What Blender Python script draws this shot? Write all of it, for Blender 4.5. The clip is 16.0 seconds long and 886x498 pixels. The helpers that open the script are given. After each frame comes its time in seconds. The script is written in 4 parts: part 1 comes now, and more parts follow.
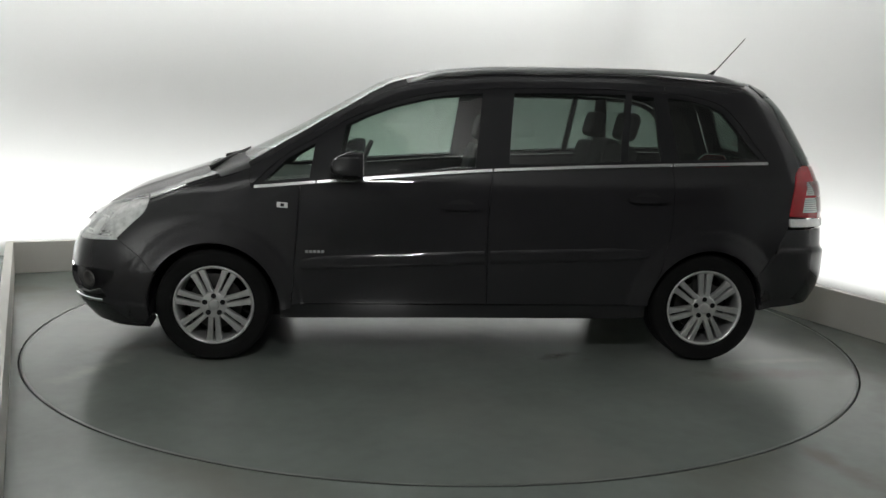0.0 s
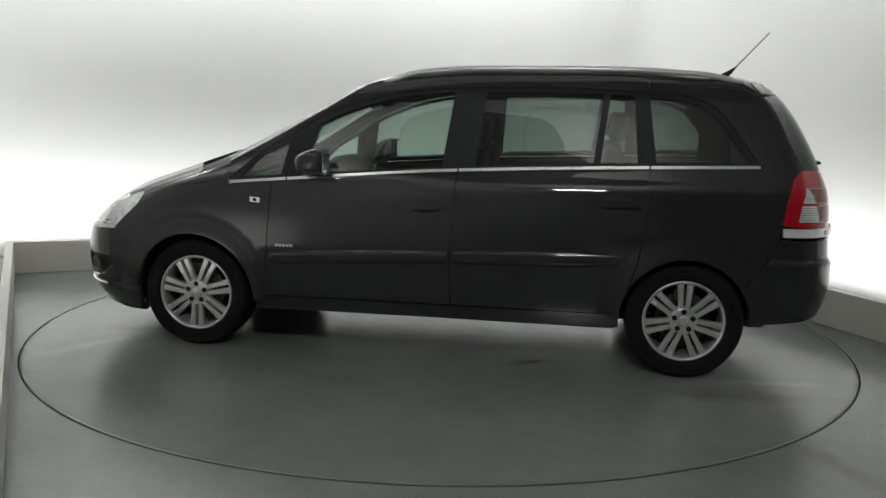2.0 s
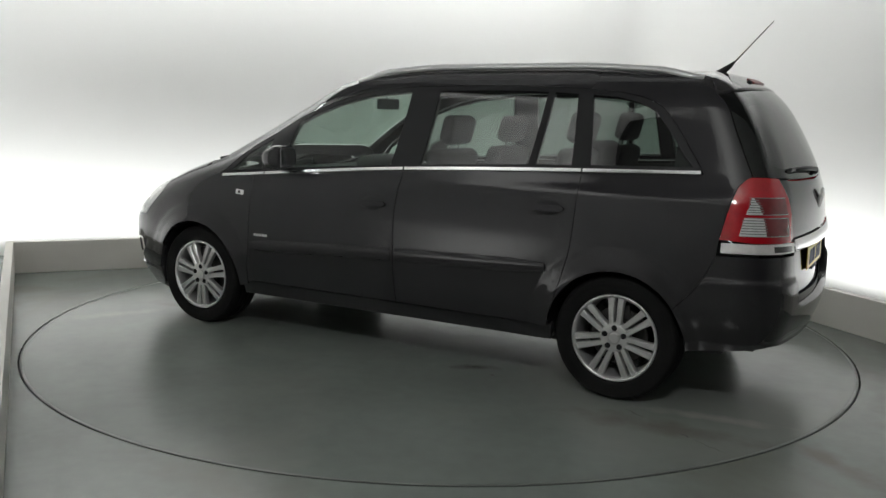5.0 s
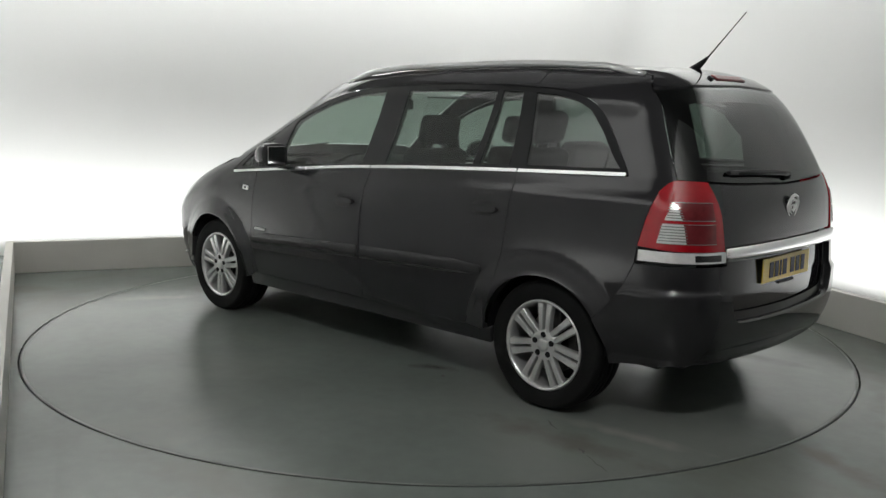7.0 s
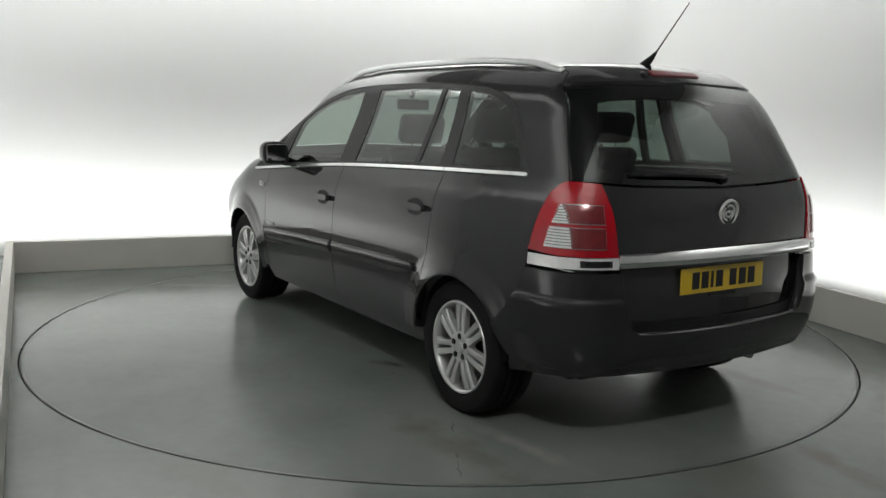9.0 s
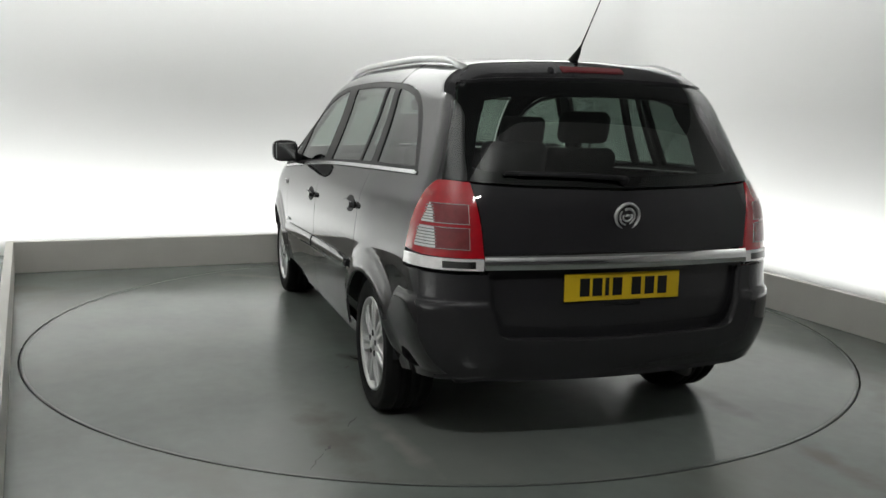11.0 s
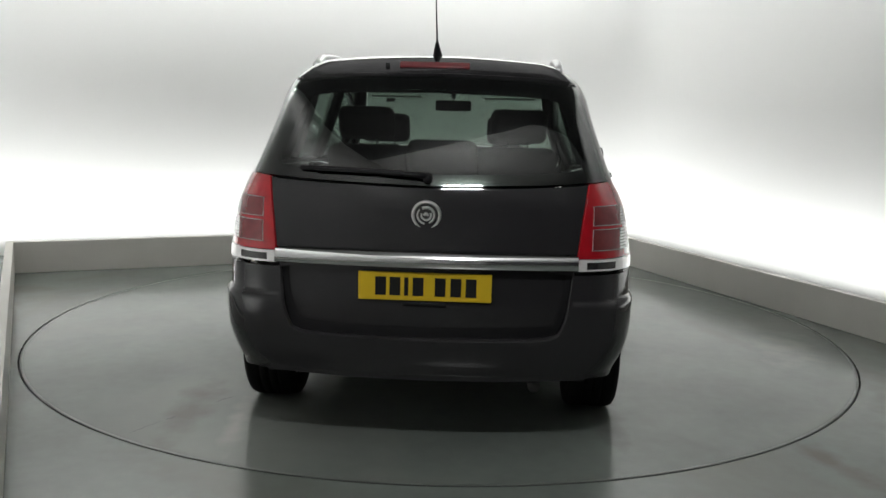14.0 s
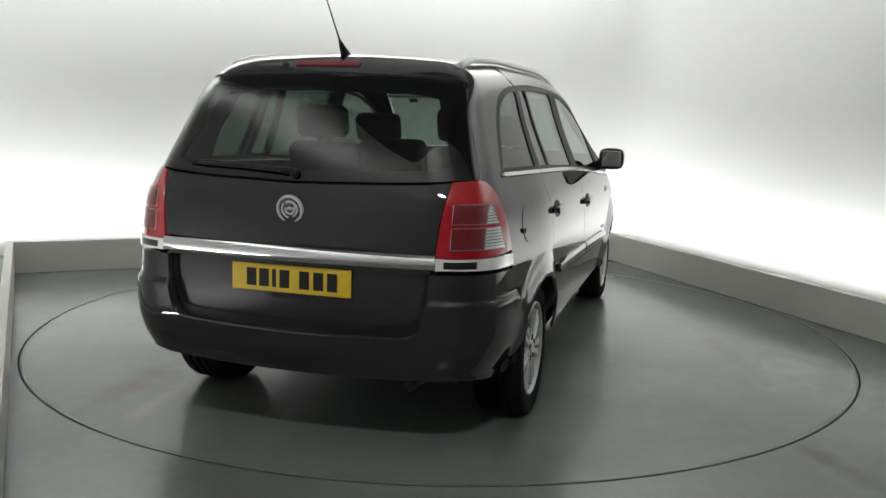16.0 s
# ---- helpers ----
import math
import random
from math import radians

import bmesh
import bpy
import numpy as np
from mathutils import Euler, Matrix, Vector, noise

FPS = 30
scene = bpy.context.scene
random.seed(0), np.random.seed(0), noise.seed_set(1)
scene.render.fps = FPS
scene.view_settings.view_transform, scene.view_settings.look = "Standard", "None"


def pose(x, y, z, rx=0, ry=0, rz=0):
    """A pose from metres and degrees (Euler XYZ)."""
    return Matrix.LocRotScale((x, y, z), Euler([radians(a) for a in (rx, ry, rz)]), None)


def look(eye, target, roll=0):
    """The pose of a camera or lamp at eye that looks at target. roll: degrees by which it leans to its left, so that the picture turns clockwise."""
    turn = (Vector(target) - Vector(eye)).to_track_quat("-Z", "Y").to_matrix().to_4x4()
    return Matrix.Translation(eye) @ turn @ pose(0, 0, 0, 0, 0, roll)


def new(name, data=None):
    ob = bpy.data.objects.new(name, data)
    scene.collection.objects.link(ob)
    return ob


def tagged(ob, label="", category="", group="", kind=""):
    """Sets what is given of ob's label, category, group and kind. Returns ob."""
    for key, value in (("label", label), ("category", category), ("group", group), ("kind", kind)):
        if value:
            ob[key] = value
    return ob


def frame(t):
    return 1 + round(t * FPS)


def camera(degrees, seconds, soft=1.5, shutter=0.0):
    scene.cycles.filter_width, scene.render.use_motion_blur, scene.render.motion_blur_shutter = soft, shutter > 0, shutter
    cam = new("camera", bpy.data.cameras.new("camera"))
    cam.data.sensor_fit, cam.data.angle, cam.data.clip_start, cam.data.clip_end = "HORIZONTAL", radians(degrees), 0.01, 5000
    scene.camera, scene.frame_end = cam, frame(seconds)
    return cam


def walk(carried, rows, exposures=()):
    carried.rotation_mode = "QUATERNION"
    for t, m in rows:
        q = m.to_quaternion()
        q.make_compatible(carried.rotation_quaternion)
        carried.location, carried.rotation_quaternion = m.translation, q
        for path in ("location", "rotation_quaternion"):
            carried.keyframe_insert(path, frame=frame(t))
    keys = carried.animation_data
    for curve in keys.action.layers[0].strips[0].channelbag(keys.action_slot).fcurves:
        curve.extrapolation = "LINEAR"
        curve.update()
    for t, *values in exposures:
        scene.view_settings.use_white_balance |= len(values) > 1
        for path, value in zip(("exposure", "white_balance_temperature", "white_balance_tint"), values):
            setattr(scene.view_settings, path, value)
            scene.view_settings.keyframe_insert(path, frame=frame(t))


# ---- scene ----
cam = camera(53.22, 16.0, soft=1.5)
EYE = (0.0, -5.559, 1.390)
AIM = (0.0008, -5.559 + 0.98736, 1.390 - 0.15849)
walk(cam, [(0.0, look(EYE, AIM, 1.46)), (16.0, look(EYE, AIM, 1.46))])

# ---- light: strip lamps hidden in the troughs behind the parapets wash the white walls ----
TURN = 22.3                      # the booth stands turned to the camera's axis
ROOM = pose(0, 0, 0, 0, 0, TURN)
world = bpy.data.worlds.new("world")
world.use_nodes = True
world.node_tree.nodes["Background"].inputs[0].default_value = (0.9, 0.95, 1.0, 1)
world.node_tree.nodes["Background"].inputs[1].default_value = 0.02
scene.world = world
scene.view_settings.exposure = 0.0


def strip_lamp(name, m, length, width, watts, colour=(0.985, 1.0, 0.985)):
    lamp = bpy.data.lights.new(name, "AREA")
    lamp.shape, lamp.size, lamp.size_y, lamp.energy, lamp.color = "RECTANGLE", length, width, watts, colour
    ob = new(name, lamp)
    ob.matrix_world = ROOM @ m
    return ob


BACK, SIDE, LEFT = 0.95, 0.95, 0.95      # from parapet to wall
TOP, CANOPY, EDGE = 4.8, 3.9, 2.9
# area lamps shine along their own -z
ACROSS = pose(0, 0, 0, 0, 0, 90)
strip_lamp("trough_light_back", pose(0, 2.52 + 0.58, 0.05, 180 + 4, 0, 0), 6.0, 0.10, 72)
strip_lamp("trough_light_right", pose(2.5 + 0.58, 0.15, 0.05, 0, 180 + 4, 0) @ ACROSS, 5.7, 0.10, 55)
strip_lamp("trough_light_left", pose(-2.5 - 0.58, 2.25, 0.05, 0, 180 - 4, 0) @ ACROSS, 1.4, 0.10, 15)
strip_lamp("trough_light_left_front", pose(-2.5 - 0.58, -1.75, 0.05, 0, 180 - 4, 0) @ ACROSS, 1.0, 0.10, 14)
# rows of tubes on the canopy's edge wash the walls from above
strip_lamp("cornice_light_back", pose(-0.35, EDGE - 0.07, CANOPY + 0.25, 12, 0, 0), 6.4, 0.10, 168)
strip_lamp("cornice_light_right", pose(EDGE - 0.07, -0.1, CANOPY + 0.25, 0, -12, 0) @ ACROSS, 6.2, 0.10, 80)
strip_lamp("cornice_light_left", pose(-EDGE + 0.17, -0.4, CANOPY + 0.25, 0, 30, 0) @ ACROSS, 5.6, 0.10, 60)
# unseen soft fill added under the canopy to lift floor and car
strip_lamp("overhead_fill", pose(0.1, 0.5, CANOPY - 0.02), 3.4, 2.4, 8)
# a twin tube lamp hangs over the camera
for gap in (-0.03, 0.03):
    tube_lamp = strip_lamp("tube_light", pose(0, 0, 0), 0.6, 0.014, 18)
    tube_lamp.matrix_world = look((0.1, -4.9 + gap, 3.25), (0.0, 0.2, 0.3))
# added fill lamp, aimed up so the front ceiling bounces light back down
bounce_fill = strip_lamp("front_bounce_fill", pose(0, 0, 0), 0.6, 0.06, 70)
bounce_fill.matrix_world = look((0.1, -4.9, 3.30), (0.1, -4.9, 5.0))


# ---- materials ----
def mat(name, base, rough=0.5, metal=0.0, **kw):
    """A node material: base colour with a broad and a fine variation, and a fine bump."""
    m = bpy.data.materials.new(name)
    m.use_nodes = True
    nt = m.node_tree
    b = nt.nodes["Principled BSDF"]
    b.inputs["Roughness"].default_value = rough
    b.inputs["Metallic"].default_value = metal
    b.inputs["Base Color"].default_value = (*base, 1)
    for key in ("IOR", "Coat Weight", "Coat Roughness", "Transmission Weight", "Specular IOR Level", "Emission Strength"):
        if key in kw:
            b.inputs[key].default_value = kw[key]
    if "glow" in kw:
        b.inputs["Emission Color"].default_value = (*kw["glow"], 1)
    vary, big, fine = kw.get("vary", 0.0), kw.get("big", 1.5), kw.get("fine", 60.0)
    if vary or kw.get("bump"):
        co = nt.nodes.new("ShaderNodeTexCoord")
        n1, n2 = nt.nodes.new("ShaderNodeTexNoise"), nt.nodes.new("ShaderNodeTexNoise")
        n1.inputs["Scale"].default_value, n2.inputs["Scale"].default_value = big, fine
        n1.inputs["Detail"].default_value, n2.inputs["Detail"].default_value = 3.0, 3.0
        for n in (n1, n2):
            nt.links.new(co.outputs["Object"], n.inputs["Vector"])
        if vary:
            add = nt.nodes.new("ShaderNodeMath")
            add.operation = "MULTIPLY_ADD"
            nt.links.new(n2.outputs["Fac"], add.inputs[0])
            add.inputs[1].default_value = kw.get("grain", 0.35)
            nt.links.new(n1.outputs["Fac"], add.inputs[2])
            ramp = nt.nodes.new("ShaderNodeMapRange")
            ramp.inputs["From Min"].default_value, ramp.inputs["From Max"].default_value = 0.35, 1.0
            nt.links.new(add.outputs[0], ramp.inputs["Value"])
            mix = nt.nodes.new("ShaderNodeMix")
            mix.data_type = "RGBA"
            lo = [c * (1 - vary) for c in base]
            hi = [min(1, c * (1 + vary)) for c in base]
            mix.inputs[6].default_value, mix.inputs[7].default_value = (*lo, 1), (*hi, 1)
            nt.links.new(ramp.outputs[0], mix.inputs[0])
            last = mix
            if "stain" in kw:              # broad uneven patches of another tone
                n3, rs, ms = nt.nodes.new("ShaderNodeTexNoise"), nt.nodes.new("ShaderNodeMapRange"), nt.nodes.new("ShaderNodeMix")
                n3.inputs["Scale"].default_value, n3.inputs["Detail"].default_value, n3.inputs["Distortion"].default_value = 0.85, 4.0, 0.6
                nt.links.new(co.outputs["Object"], n3.inputs["Vector"])
                rs.inputs["From Min"].default_value, rs.inputs["From Max"].default_value, rs.inputs["To Max"].default_value = 0.48, 0.70, 0.8
                nt.links.new(n3.outputs["Fac"], rs.inputs["Value"])
                ms.data_type = "RGBA"
                ms.inputs[7].default_value = (*kw["stain"], 1)
                nt.links.new(rs.outputs[0], ms.inputs[0])
                nt.links.new(mix.outputs[2], ms.inputs[6])
                last = ms
            nt.links.new(last.outputs[2], b.inputs["Base Color"])
            if kw.get("rvary"):
                rr = nt.nodes.new("ShaderNodeMapRange")
                rr.inputs["From Min"].default_value, rr.inputs["From Max"].default_value = 0.3, 0.75
                rr.inputs["To Min"].default_value = rough - kw["rvary"]
                rr.inputs["To Max"].default_value = rough + kw["rvary"]
                nt.links.new(n1.outputs["Fac"], rr.inputs["Value"])
                nt.links.new(rr.outputs[0], b.inputs["Roughness"])
        if kw.get("bump"):
            bp = nt.nodes.new("ShaderNodeBump")
            bp.inputs["Strength"].default_value = kw["bump"]
            bp.inputs["Distance"].default_value = kw.get("deep", 0.002)
            nt.links.new(n2.outputs["Fac"], bp.inputs["Height"])
            nt.links.new(bp.outputs[0], b.inputs["Normal"])
    return m


M_WALL = mat("white_wall_paint", (0.80, 0.80, 0.79), 0.7, vary=0.02, big=0.5, bump=0.1)
M_PLINTH = mat("parapet_paint", (0.62, 0.60, 0.56), 0.5, vary=0.05, big=2.5, bump=0.1)
M_FLOOR = mat("grey_floor_paint", (0.170, 0.191, 0.174), 0.25, rvary=0.02, vary=0.16, big=1.3, fine=16, stain=(0.136, 0.130, 0.108))
M_DISC = mat("turntable_paint", (0.170, 0.191, 0.174), 0.215, rvary=0.025, vary=0.16, big=1.5, fine=13, stain=(0.212, 0.218, 0.198))


def add_patches(m, patches):
    """Soft-edged worn or dirty patches: centre, turn, half length, half width, colour, strength."""
    nt = m.node_tree
    bsdf = nt.nodes["Principled BSDF"]
    co = nt.nodes.new("ShaderNodeTexCoord")
    ragged = nt.nodes.new("ShaderNodeTexNoise")
    ragged.inputs["Scale"].default_value, ragged.inputs["Detail"].default_value = 7.0, 5.0
    nt.links.new(co.outputs["Object"], ragged.inputs["Vector"])
    last = bsdf.inputs["Base Color"].links[0].from_socket
    for x, y, turn, a, b, colour, strength in patches:
        mp, ln, add, fade, mix = (nt.nodes.new("ShaderNode" + k) for k in ("Mapping", "VectorMath", "Math", "MapRange", "Mix"))
        mp.vector_type = "TEXTURE"
        mp.inputs["Location"].default_value = (x, y, 0)
        mp.inputs["Rotation"].default_value = (0, 0, radians(turn))
        mp.inputs["Scale"].default_value = (a, b, 1)
        ln.operation, add.operation = "LENGTH", "MULTIPLY_ADD"
        nt.links.new(co.outputs["Object"], mp.inputs["Vector"])
        nt.links.new(mp.outputs[0], ln.inputs[0])
        nt.links.new(ragged.outputs["Fac"], add.inputs[0])
        add.inputs[1].default_value = 1.9
        nt.links.new(ln.outputs["Value"], add.inputs[2])
        fade.inputs["From Min"].default_value, fade.inputs["From Max"].default_value = 1.0, 1.9
        fade.inputs["To Min"].default_value, fade.inputs["To Max"].default_value = strength, 0.0
        nt.links.new(add.outputs[0], fade.inputs["Value"])
        mix.data_type = "RGBA"
        mix.inputs[7].default_value = (*colour, 1)
        nt.links.new(fade.outputs[0], mix.inputs[0])
        nt.links.new(last, mix.inputs[6])
        last = mix.outputs[2]
    nt.links.new(last, bsdf.inputs["Base Color"])


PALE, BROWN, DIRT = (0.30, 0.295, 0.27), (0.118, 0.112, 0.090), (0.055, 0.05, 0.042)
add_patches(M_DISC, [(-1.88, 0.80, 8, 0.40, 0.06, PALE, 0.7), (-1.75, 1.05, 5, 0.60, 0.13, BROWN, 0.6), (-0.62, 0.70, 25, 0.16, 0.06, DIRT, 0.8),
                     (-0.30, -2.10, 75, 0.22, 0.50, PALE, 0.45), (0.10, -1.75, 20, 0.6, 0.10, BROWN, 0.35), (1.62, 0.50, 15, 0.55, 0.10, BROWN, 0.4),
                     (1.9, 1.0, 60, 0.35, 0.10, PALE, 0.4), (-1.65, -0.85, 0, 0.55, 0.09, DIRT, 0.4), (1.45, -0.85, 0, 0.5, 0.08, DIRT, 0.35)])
add_patches(M_FLOOR, [(0.68, -2.55, 90, 0.42, 0.10, BROWN, 0.75), (1.6, -2.1, 40, 0.5, 0.16, BROWN, 0.4), (-2.1, 0.9, 80, 0.5, 0.10, PALE, 0.35)])
M_EDGE = mat("rim_paint", (0.12, 0.13, 0.12), 0.4, vary=0.2, big=4)
M_PIT = mat("groove_black", (0.012, 0.012, 0.012), 0.8)
M_CRACK = mat("bare_crack", (0.045, 0.046, 0.040), 0.7, vary=0.3, big=20)
M_DARK = mat("dark_studio_wall", (0.14, 0.14, 0.145), 0.8, vary=0.05)
M_DARKCEIL = mat("dark_ceiling_paint", (0.10, 0.10, 0.10), 0.8, vary=0.05)
M_CEIL = mat("ceiling_paint", (0.55, 0.55, 0.54), 0.8, vary=0.03)


# ---- mesh helpers ----
def mesh_ob(name, verts, faces, material, smooth=False, parent=None, label=""):
    me = bpy.data.meshes.new(name)
    me.from_pydata([tuple(v) for v in verts], [], [tuple(f) for f in faces])
    me.materials.append(material)
    if smooth:
        me.polygons.foreach_set("use_smooth", [True] * len(me.polygons))
    me.update()
    ob = new(name, me)
    if parent is not None:
        ob.parent = parent
    if label:
        ob["label"] = label
    return ob


def part(name, bm, material, parent, label="", smooth=False):
    me = bpy.data.meshes.new(name)
    bmesh.ops.recalc_face_normals(bm, faces=bm.faces)
    if smooth:
        for f in bm.faces:
            f.smooth = True
    bm.to_mesh(me)
    bm.free()
    me.materials.append(material)
    ob = new(name, me)
    if parent is not None:
        ob.parent = parent
    if label:
        ob["label"] = label
    return ob


def box(bm, x0, x1, y0, y1, z0, z1, bevel=0.0, m=None):
    r = bmesh.ops.create_cube(bm, size=1.0)
    vs = r["verts"]
    for v in vs:
        v.co = Vector(((x0 + x1) / 2 + v.co.x * (x1 - x0), (y0 + y1) / 2 + v.co.y * (y1 - y0), (z0 + z1) / 2 + v.co.z * (z1 - z0)))
    if bevel:
        es = list({e for v in vs for e in v.link_edges})
        r2 = bmesh.ops.bevel(bm, geom=es, offset=bevel, segments=3, profile=0.5, affect="EDGES")
        vs = list({v for f in r2["faces"] for v in f.verts} | {v for v in vs if v.is_valid})
    if m is not None:
        bmesh.ops.transform(bm, matrix=m, verts=vs)
    return bm


def structure(ob, label, category):
    return tagged(ob, label, category, kind="structure")


def circle(r, n, z=0.0, cx=0.0, cy=0.0):
    return [(cx + r * math.cos(2 * math.pi * i / n), cy + r * math.sin(2 * math.pi * i / n), z) for i in range(n)]


# ---- the booth ----
def floor_sheet():
    """The floor round the turntable: from the pit's edge out to a square, then on to all sides."""
    n = 192
    rings = [circle(2.464, n, -0.05), circle(2.464, n, 0.0)]
    def square(h):
        out = []
        for i in range(n):
            a = 2 * math.pi * i / n
            k = h / max(abs(math.cos(a)), abs(math.sin(a)))
            out.append((k * math.cos(a), k * math.sin(a), 0.0))
        return out
    rings += [circle(2.474, n, 0.0), square(2.8), square(12.0)]
    verts = [v for r in rings for v in r]
    faces = []
    for k in range(len(rings) - 1):
        for i in range(n):
            j = (i + 1) % n
            faces.append((k * n + i, k * n + j, (k + 1) * n + j, (k + 1) * n + i))
    ob = mesh_ob("floor", verts, faces, M_FLOOR)
    ob.matrix_world = ROOM
    structure(ob, "grey-green painted studio floor with a satin sheen", "floor")
    pit = mesh_ob("groove", circle(2.47, n, -0.05), [tuple(range(n))], M_PIT)
    structure(pit, "dark gap round the turntable", "groove")


floor_sheet()


def parapet(name, m, length):
    bm = bmesh.new()
    box(bm, -length / 2, length / 2, 0, 0.055, 0, 0.25, 0.003)
    ob = part(name, bm, M_PLINTH, None)
    ob.matrix_world = m
    structure(ob, "low off-white painted parapet at the edge of the floor", "parapet")


parapet("parapet_back", ROOM @ pose(-0.045, 2.52, 0), 5.28)
parapet("parapet_right", ROOM @ pose(2.5, -0.16, 0, 0, 0, -90), 5.35)
parapet("parapet_left", pose(-3.41, 1.38, 0, 0, 0, 25.2 + 90) @ pose(-3.45, 0, 0), 6.92)


def cove_wall():
    """White walls on three sides with rounded corners, one sheet with thickness."""
    wl, wr, y1, y0, r, h = 2.5 + LEFT, 2.5 + SIDE, 2.52 + BACK, -10.9, 0.9, TOP
    line = [(-wl, y0)]
    line += [(-wl, y0 + (y1 - r - y0) * i / 8) for i in range(1, 8)]
    line += [(-wl + r - r * math.cos(a), y1 - r + r * math.sin(a)) for a in [math.pi / 2 * i / 14 for i in range(15)]]
    line += [(wr - r + r * math.sin(a), y1 - r + r * math.cos(a)) for a in [math.pi / 2 * i / 14 for i in range(15)]]
    line += [(wr, y0 + (y1 - r - y0) * i / 8) for i in range(7, 0, -1)]
    line += [(wr, y0)]
    verts, faces = [], []
    for dz in (0.0, h):
        for off in (0.0, 0.12):
            for i, (x, y) in enumerate(line):
                a, b = line[max(0, i - 1)], line[min(len(line) - 1, i + 1)]
                d = Vector((b[0] - a[0], b[1] - a[1])).normalized()
                verts.append((x - d.y * off, y + d.x * off, dz))
    n = len(line)
    for i in range(n - 1):
        faces += [(i, i + 1, 2 * n + i + 1, 2 * n + i), (n + i + 1, n + i, 3 * n + i, 3 * n + i + 1), (2 * n + i, 2 * n + i + 1, 3 * n + i + 1, 3 * n + i)]
    for i in (0, n - 1):
        faces.append((i, n + i, 3 * n + i, 2 * n + i))
    ob = mesh_ob("wall_white", verts, faces, M_WALL, smooth=False)
    for p in ob.data.polygons:
        p.use_smooth = abs(p.normal.z) < 0.1
    ob.matrix_world = ROOM
    structure(ob, "smooth white wall with rounded corners, lit from below", "wall")


cove_wall()


def shell():
    for name, b, material, words in (("canopy", (-EDGE, EDGE, -3.7, EDGE, CANOPY, CANOPY + 0.06), M_DARKCEIL, "plain dark canopy over the turntable"),
                                     ("ceiling", (-6, 6, -11, 6, TOP, TOP + 0.1), M_CEIL, "plain pale studio ceiling")):
        bm = bmesh.new()
        box(bm, *b)
        ob = part(name, bm, material, None)
        ob.matrix_world = ROOM
        structure(ob, words, "ceiling")
    for name, b in (("wall_behind", (-6, 6, -11.1, -11, 0, TOP)), ("wall_side_west", (-6.1, -6, -11, 6, 0, TOP)), ("wall_side_east", (6, 6.1, -11, 6, 0, TOP)), ("wall_far", (-6, 6, 6, 6.1, 0, TOP))):
        bm = bmesh.new()
        box(bm, *b)
        ob = part(name, bm, M_DARK, None)
        ob.matrix_world = ROOM
        structure(ob, "grey plain studio wall behind the booth", "wall")


shell()


def turntable():
    n = 192
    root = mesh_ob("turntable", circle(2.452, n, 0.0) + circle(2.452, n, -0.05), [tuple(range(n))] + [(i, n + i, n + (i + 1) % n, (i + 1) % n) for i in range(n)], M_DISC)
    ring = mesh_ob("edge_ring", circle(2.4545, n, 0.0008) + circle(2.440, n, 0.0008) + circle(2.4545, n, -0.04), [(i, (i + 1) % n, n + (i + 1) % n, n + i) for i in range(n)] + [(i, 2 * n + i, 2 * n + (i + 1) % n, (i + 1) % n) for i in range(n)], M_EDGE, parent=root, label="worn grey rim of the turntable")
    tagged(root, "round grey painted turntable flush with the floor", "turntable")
    return root


disc = turntable()


def cracks(root):
    """Fine broken cracks in the turntable's paint."""
    rng = random.Random(7)
    for (x0, y0), (x1, y1), wide in (((-1.53, 0.905), (-1.645, 0.972), 0.005), ((-1.835, 1.087), (-1.885, 1.117), 0.008), ((-1.90, 1.126), (-2.06, 1.21), 0.003),
                                     ((-0.075, -0.022), (-0.186, 0.036), 0.006), ((-0.186, 0.036), (-0.335, 0.087), 0.004), ((-0.748, 0.773), (-0.785, 0.792), 0.012)):
        n = 7
        side = Vector((y0 - y1, x1 - x0, 0)).normalized()
        verts = []
        for i in range(n):
            f = i / (n - 1)
            c = Vector((x0 + (x1 - x0) * f, y0 + (y1 - y0) * f, 0.0007)) + side * rng.uniform(-0.008, 0.008) * math.sin(math.pi * f)
            w = wide * (0.25 + math.sin(math.pi * f)) * rng.uniform(0.5, 1.0)
            verts += [c - side * w, c + side * w]
        mesh_ob("crack", verts, [(2 * i, 2 * i + 2, 2 * i + 3, 2 * i + 1) for i in range(n - 1)], M_CRACK, parent=root, label="dark crack in the floor paint")


cracks(disc)


# ---- the car's body as one smooth surface: x forward, y to its left, z up ----
def table(v, xs, ys):
    """Smooth curve through points (monotone cubic)."""
    xs, ys = np.array(xs, float), np.array(ys, float)
    if xs[0] > xs[-1]:
        xs, ys = xs[::-1], ys[::-1]
    h = np.diff(xs)
    d = np.diff(ys) / h
    m = np.zeros(len(xs))
    m[1:-1] = np.where(d[:-1] * d[1:] > 0, 2 * d[:-1] * d[1:] / (d[:-1] + d[1:] + 1e-12), 0.0)
    m[0], m[-1] = d[0], d[-1]
    v = np.asarray(v, float)
    i = np.clip(np.searchsorted(xs, v) - 1, 0, len(h) - 1)
    s = (v - xs[i]) / h[i]
    out = ys[i] * (1 + 2 * s) * (1 - s) ** 2 + ys[i + 1] * s * s * (3 - 2 * s) + h[i] * (m[i] * s * (1 - s) ** 2 + m[i + 1] * s * s * (s - 1))
    out = np.where(s < 0, ys[0] + m[0] * (v - xs[0]), out)
    return np.where(s > 1, ys[-1] + m[-1] * (v - xs[-1]), out)


def smax(a, b, k):
    h = np.maximum(k - np.abs(a - b), 0.0)
    return np.maximum(a, b) + h * h / (4 * k)


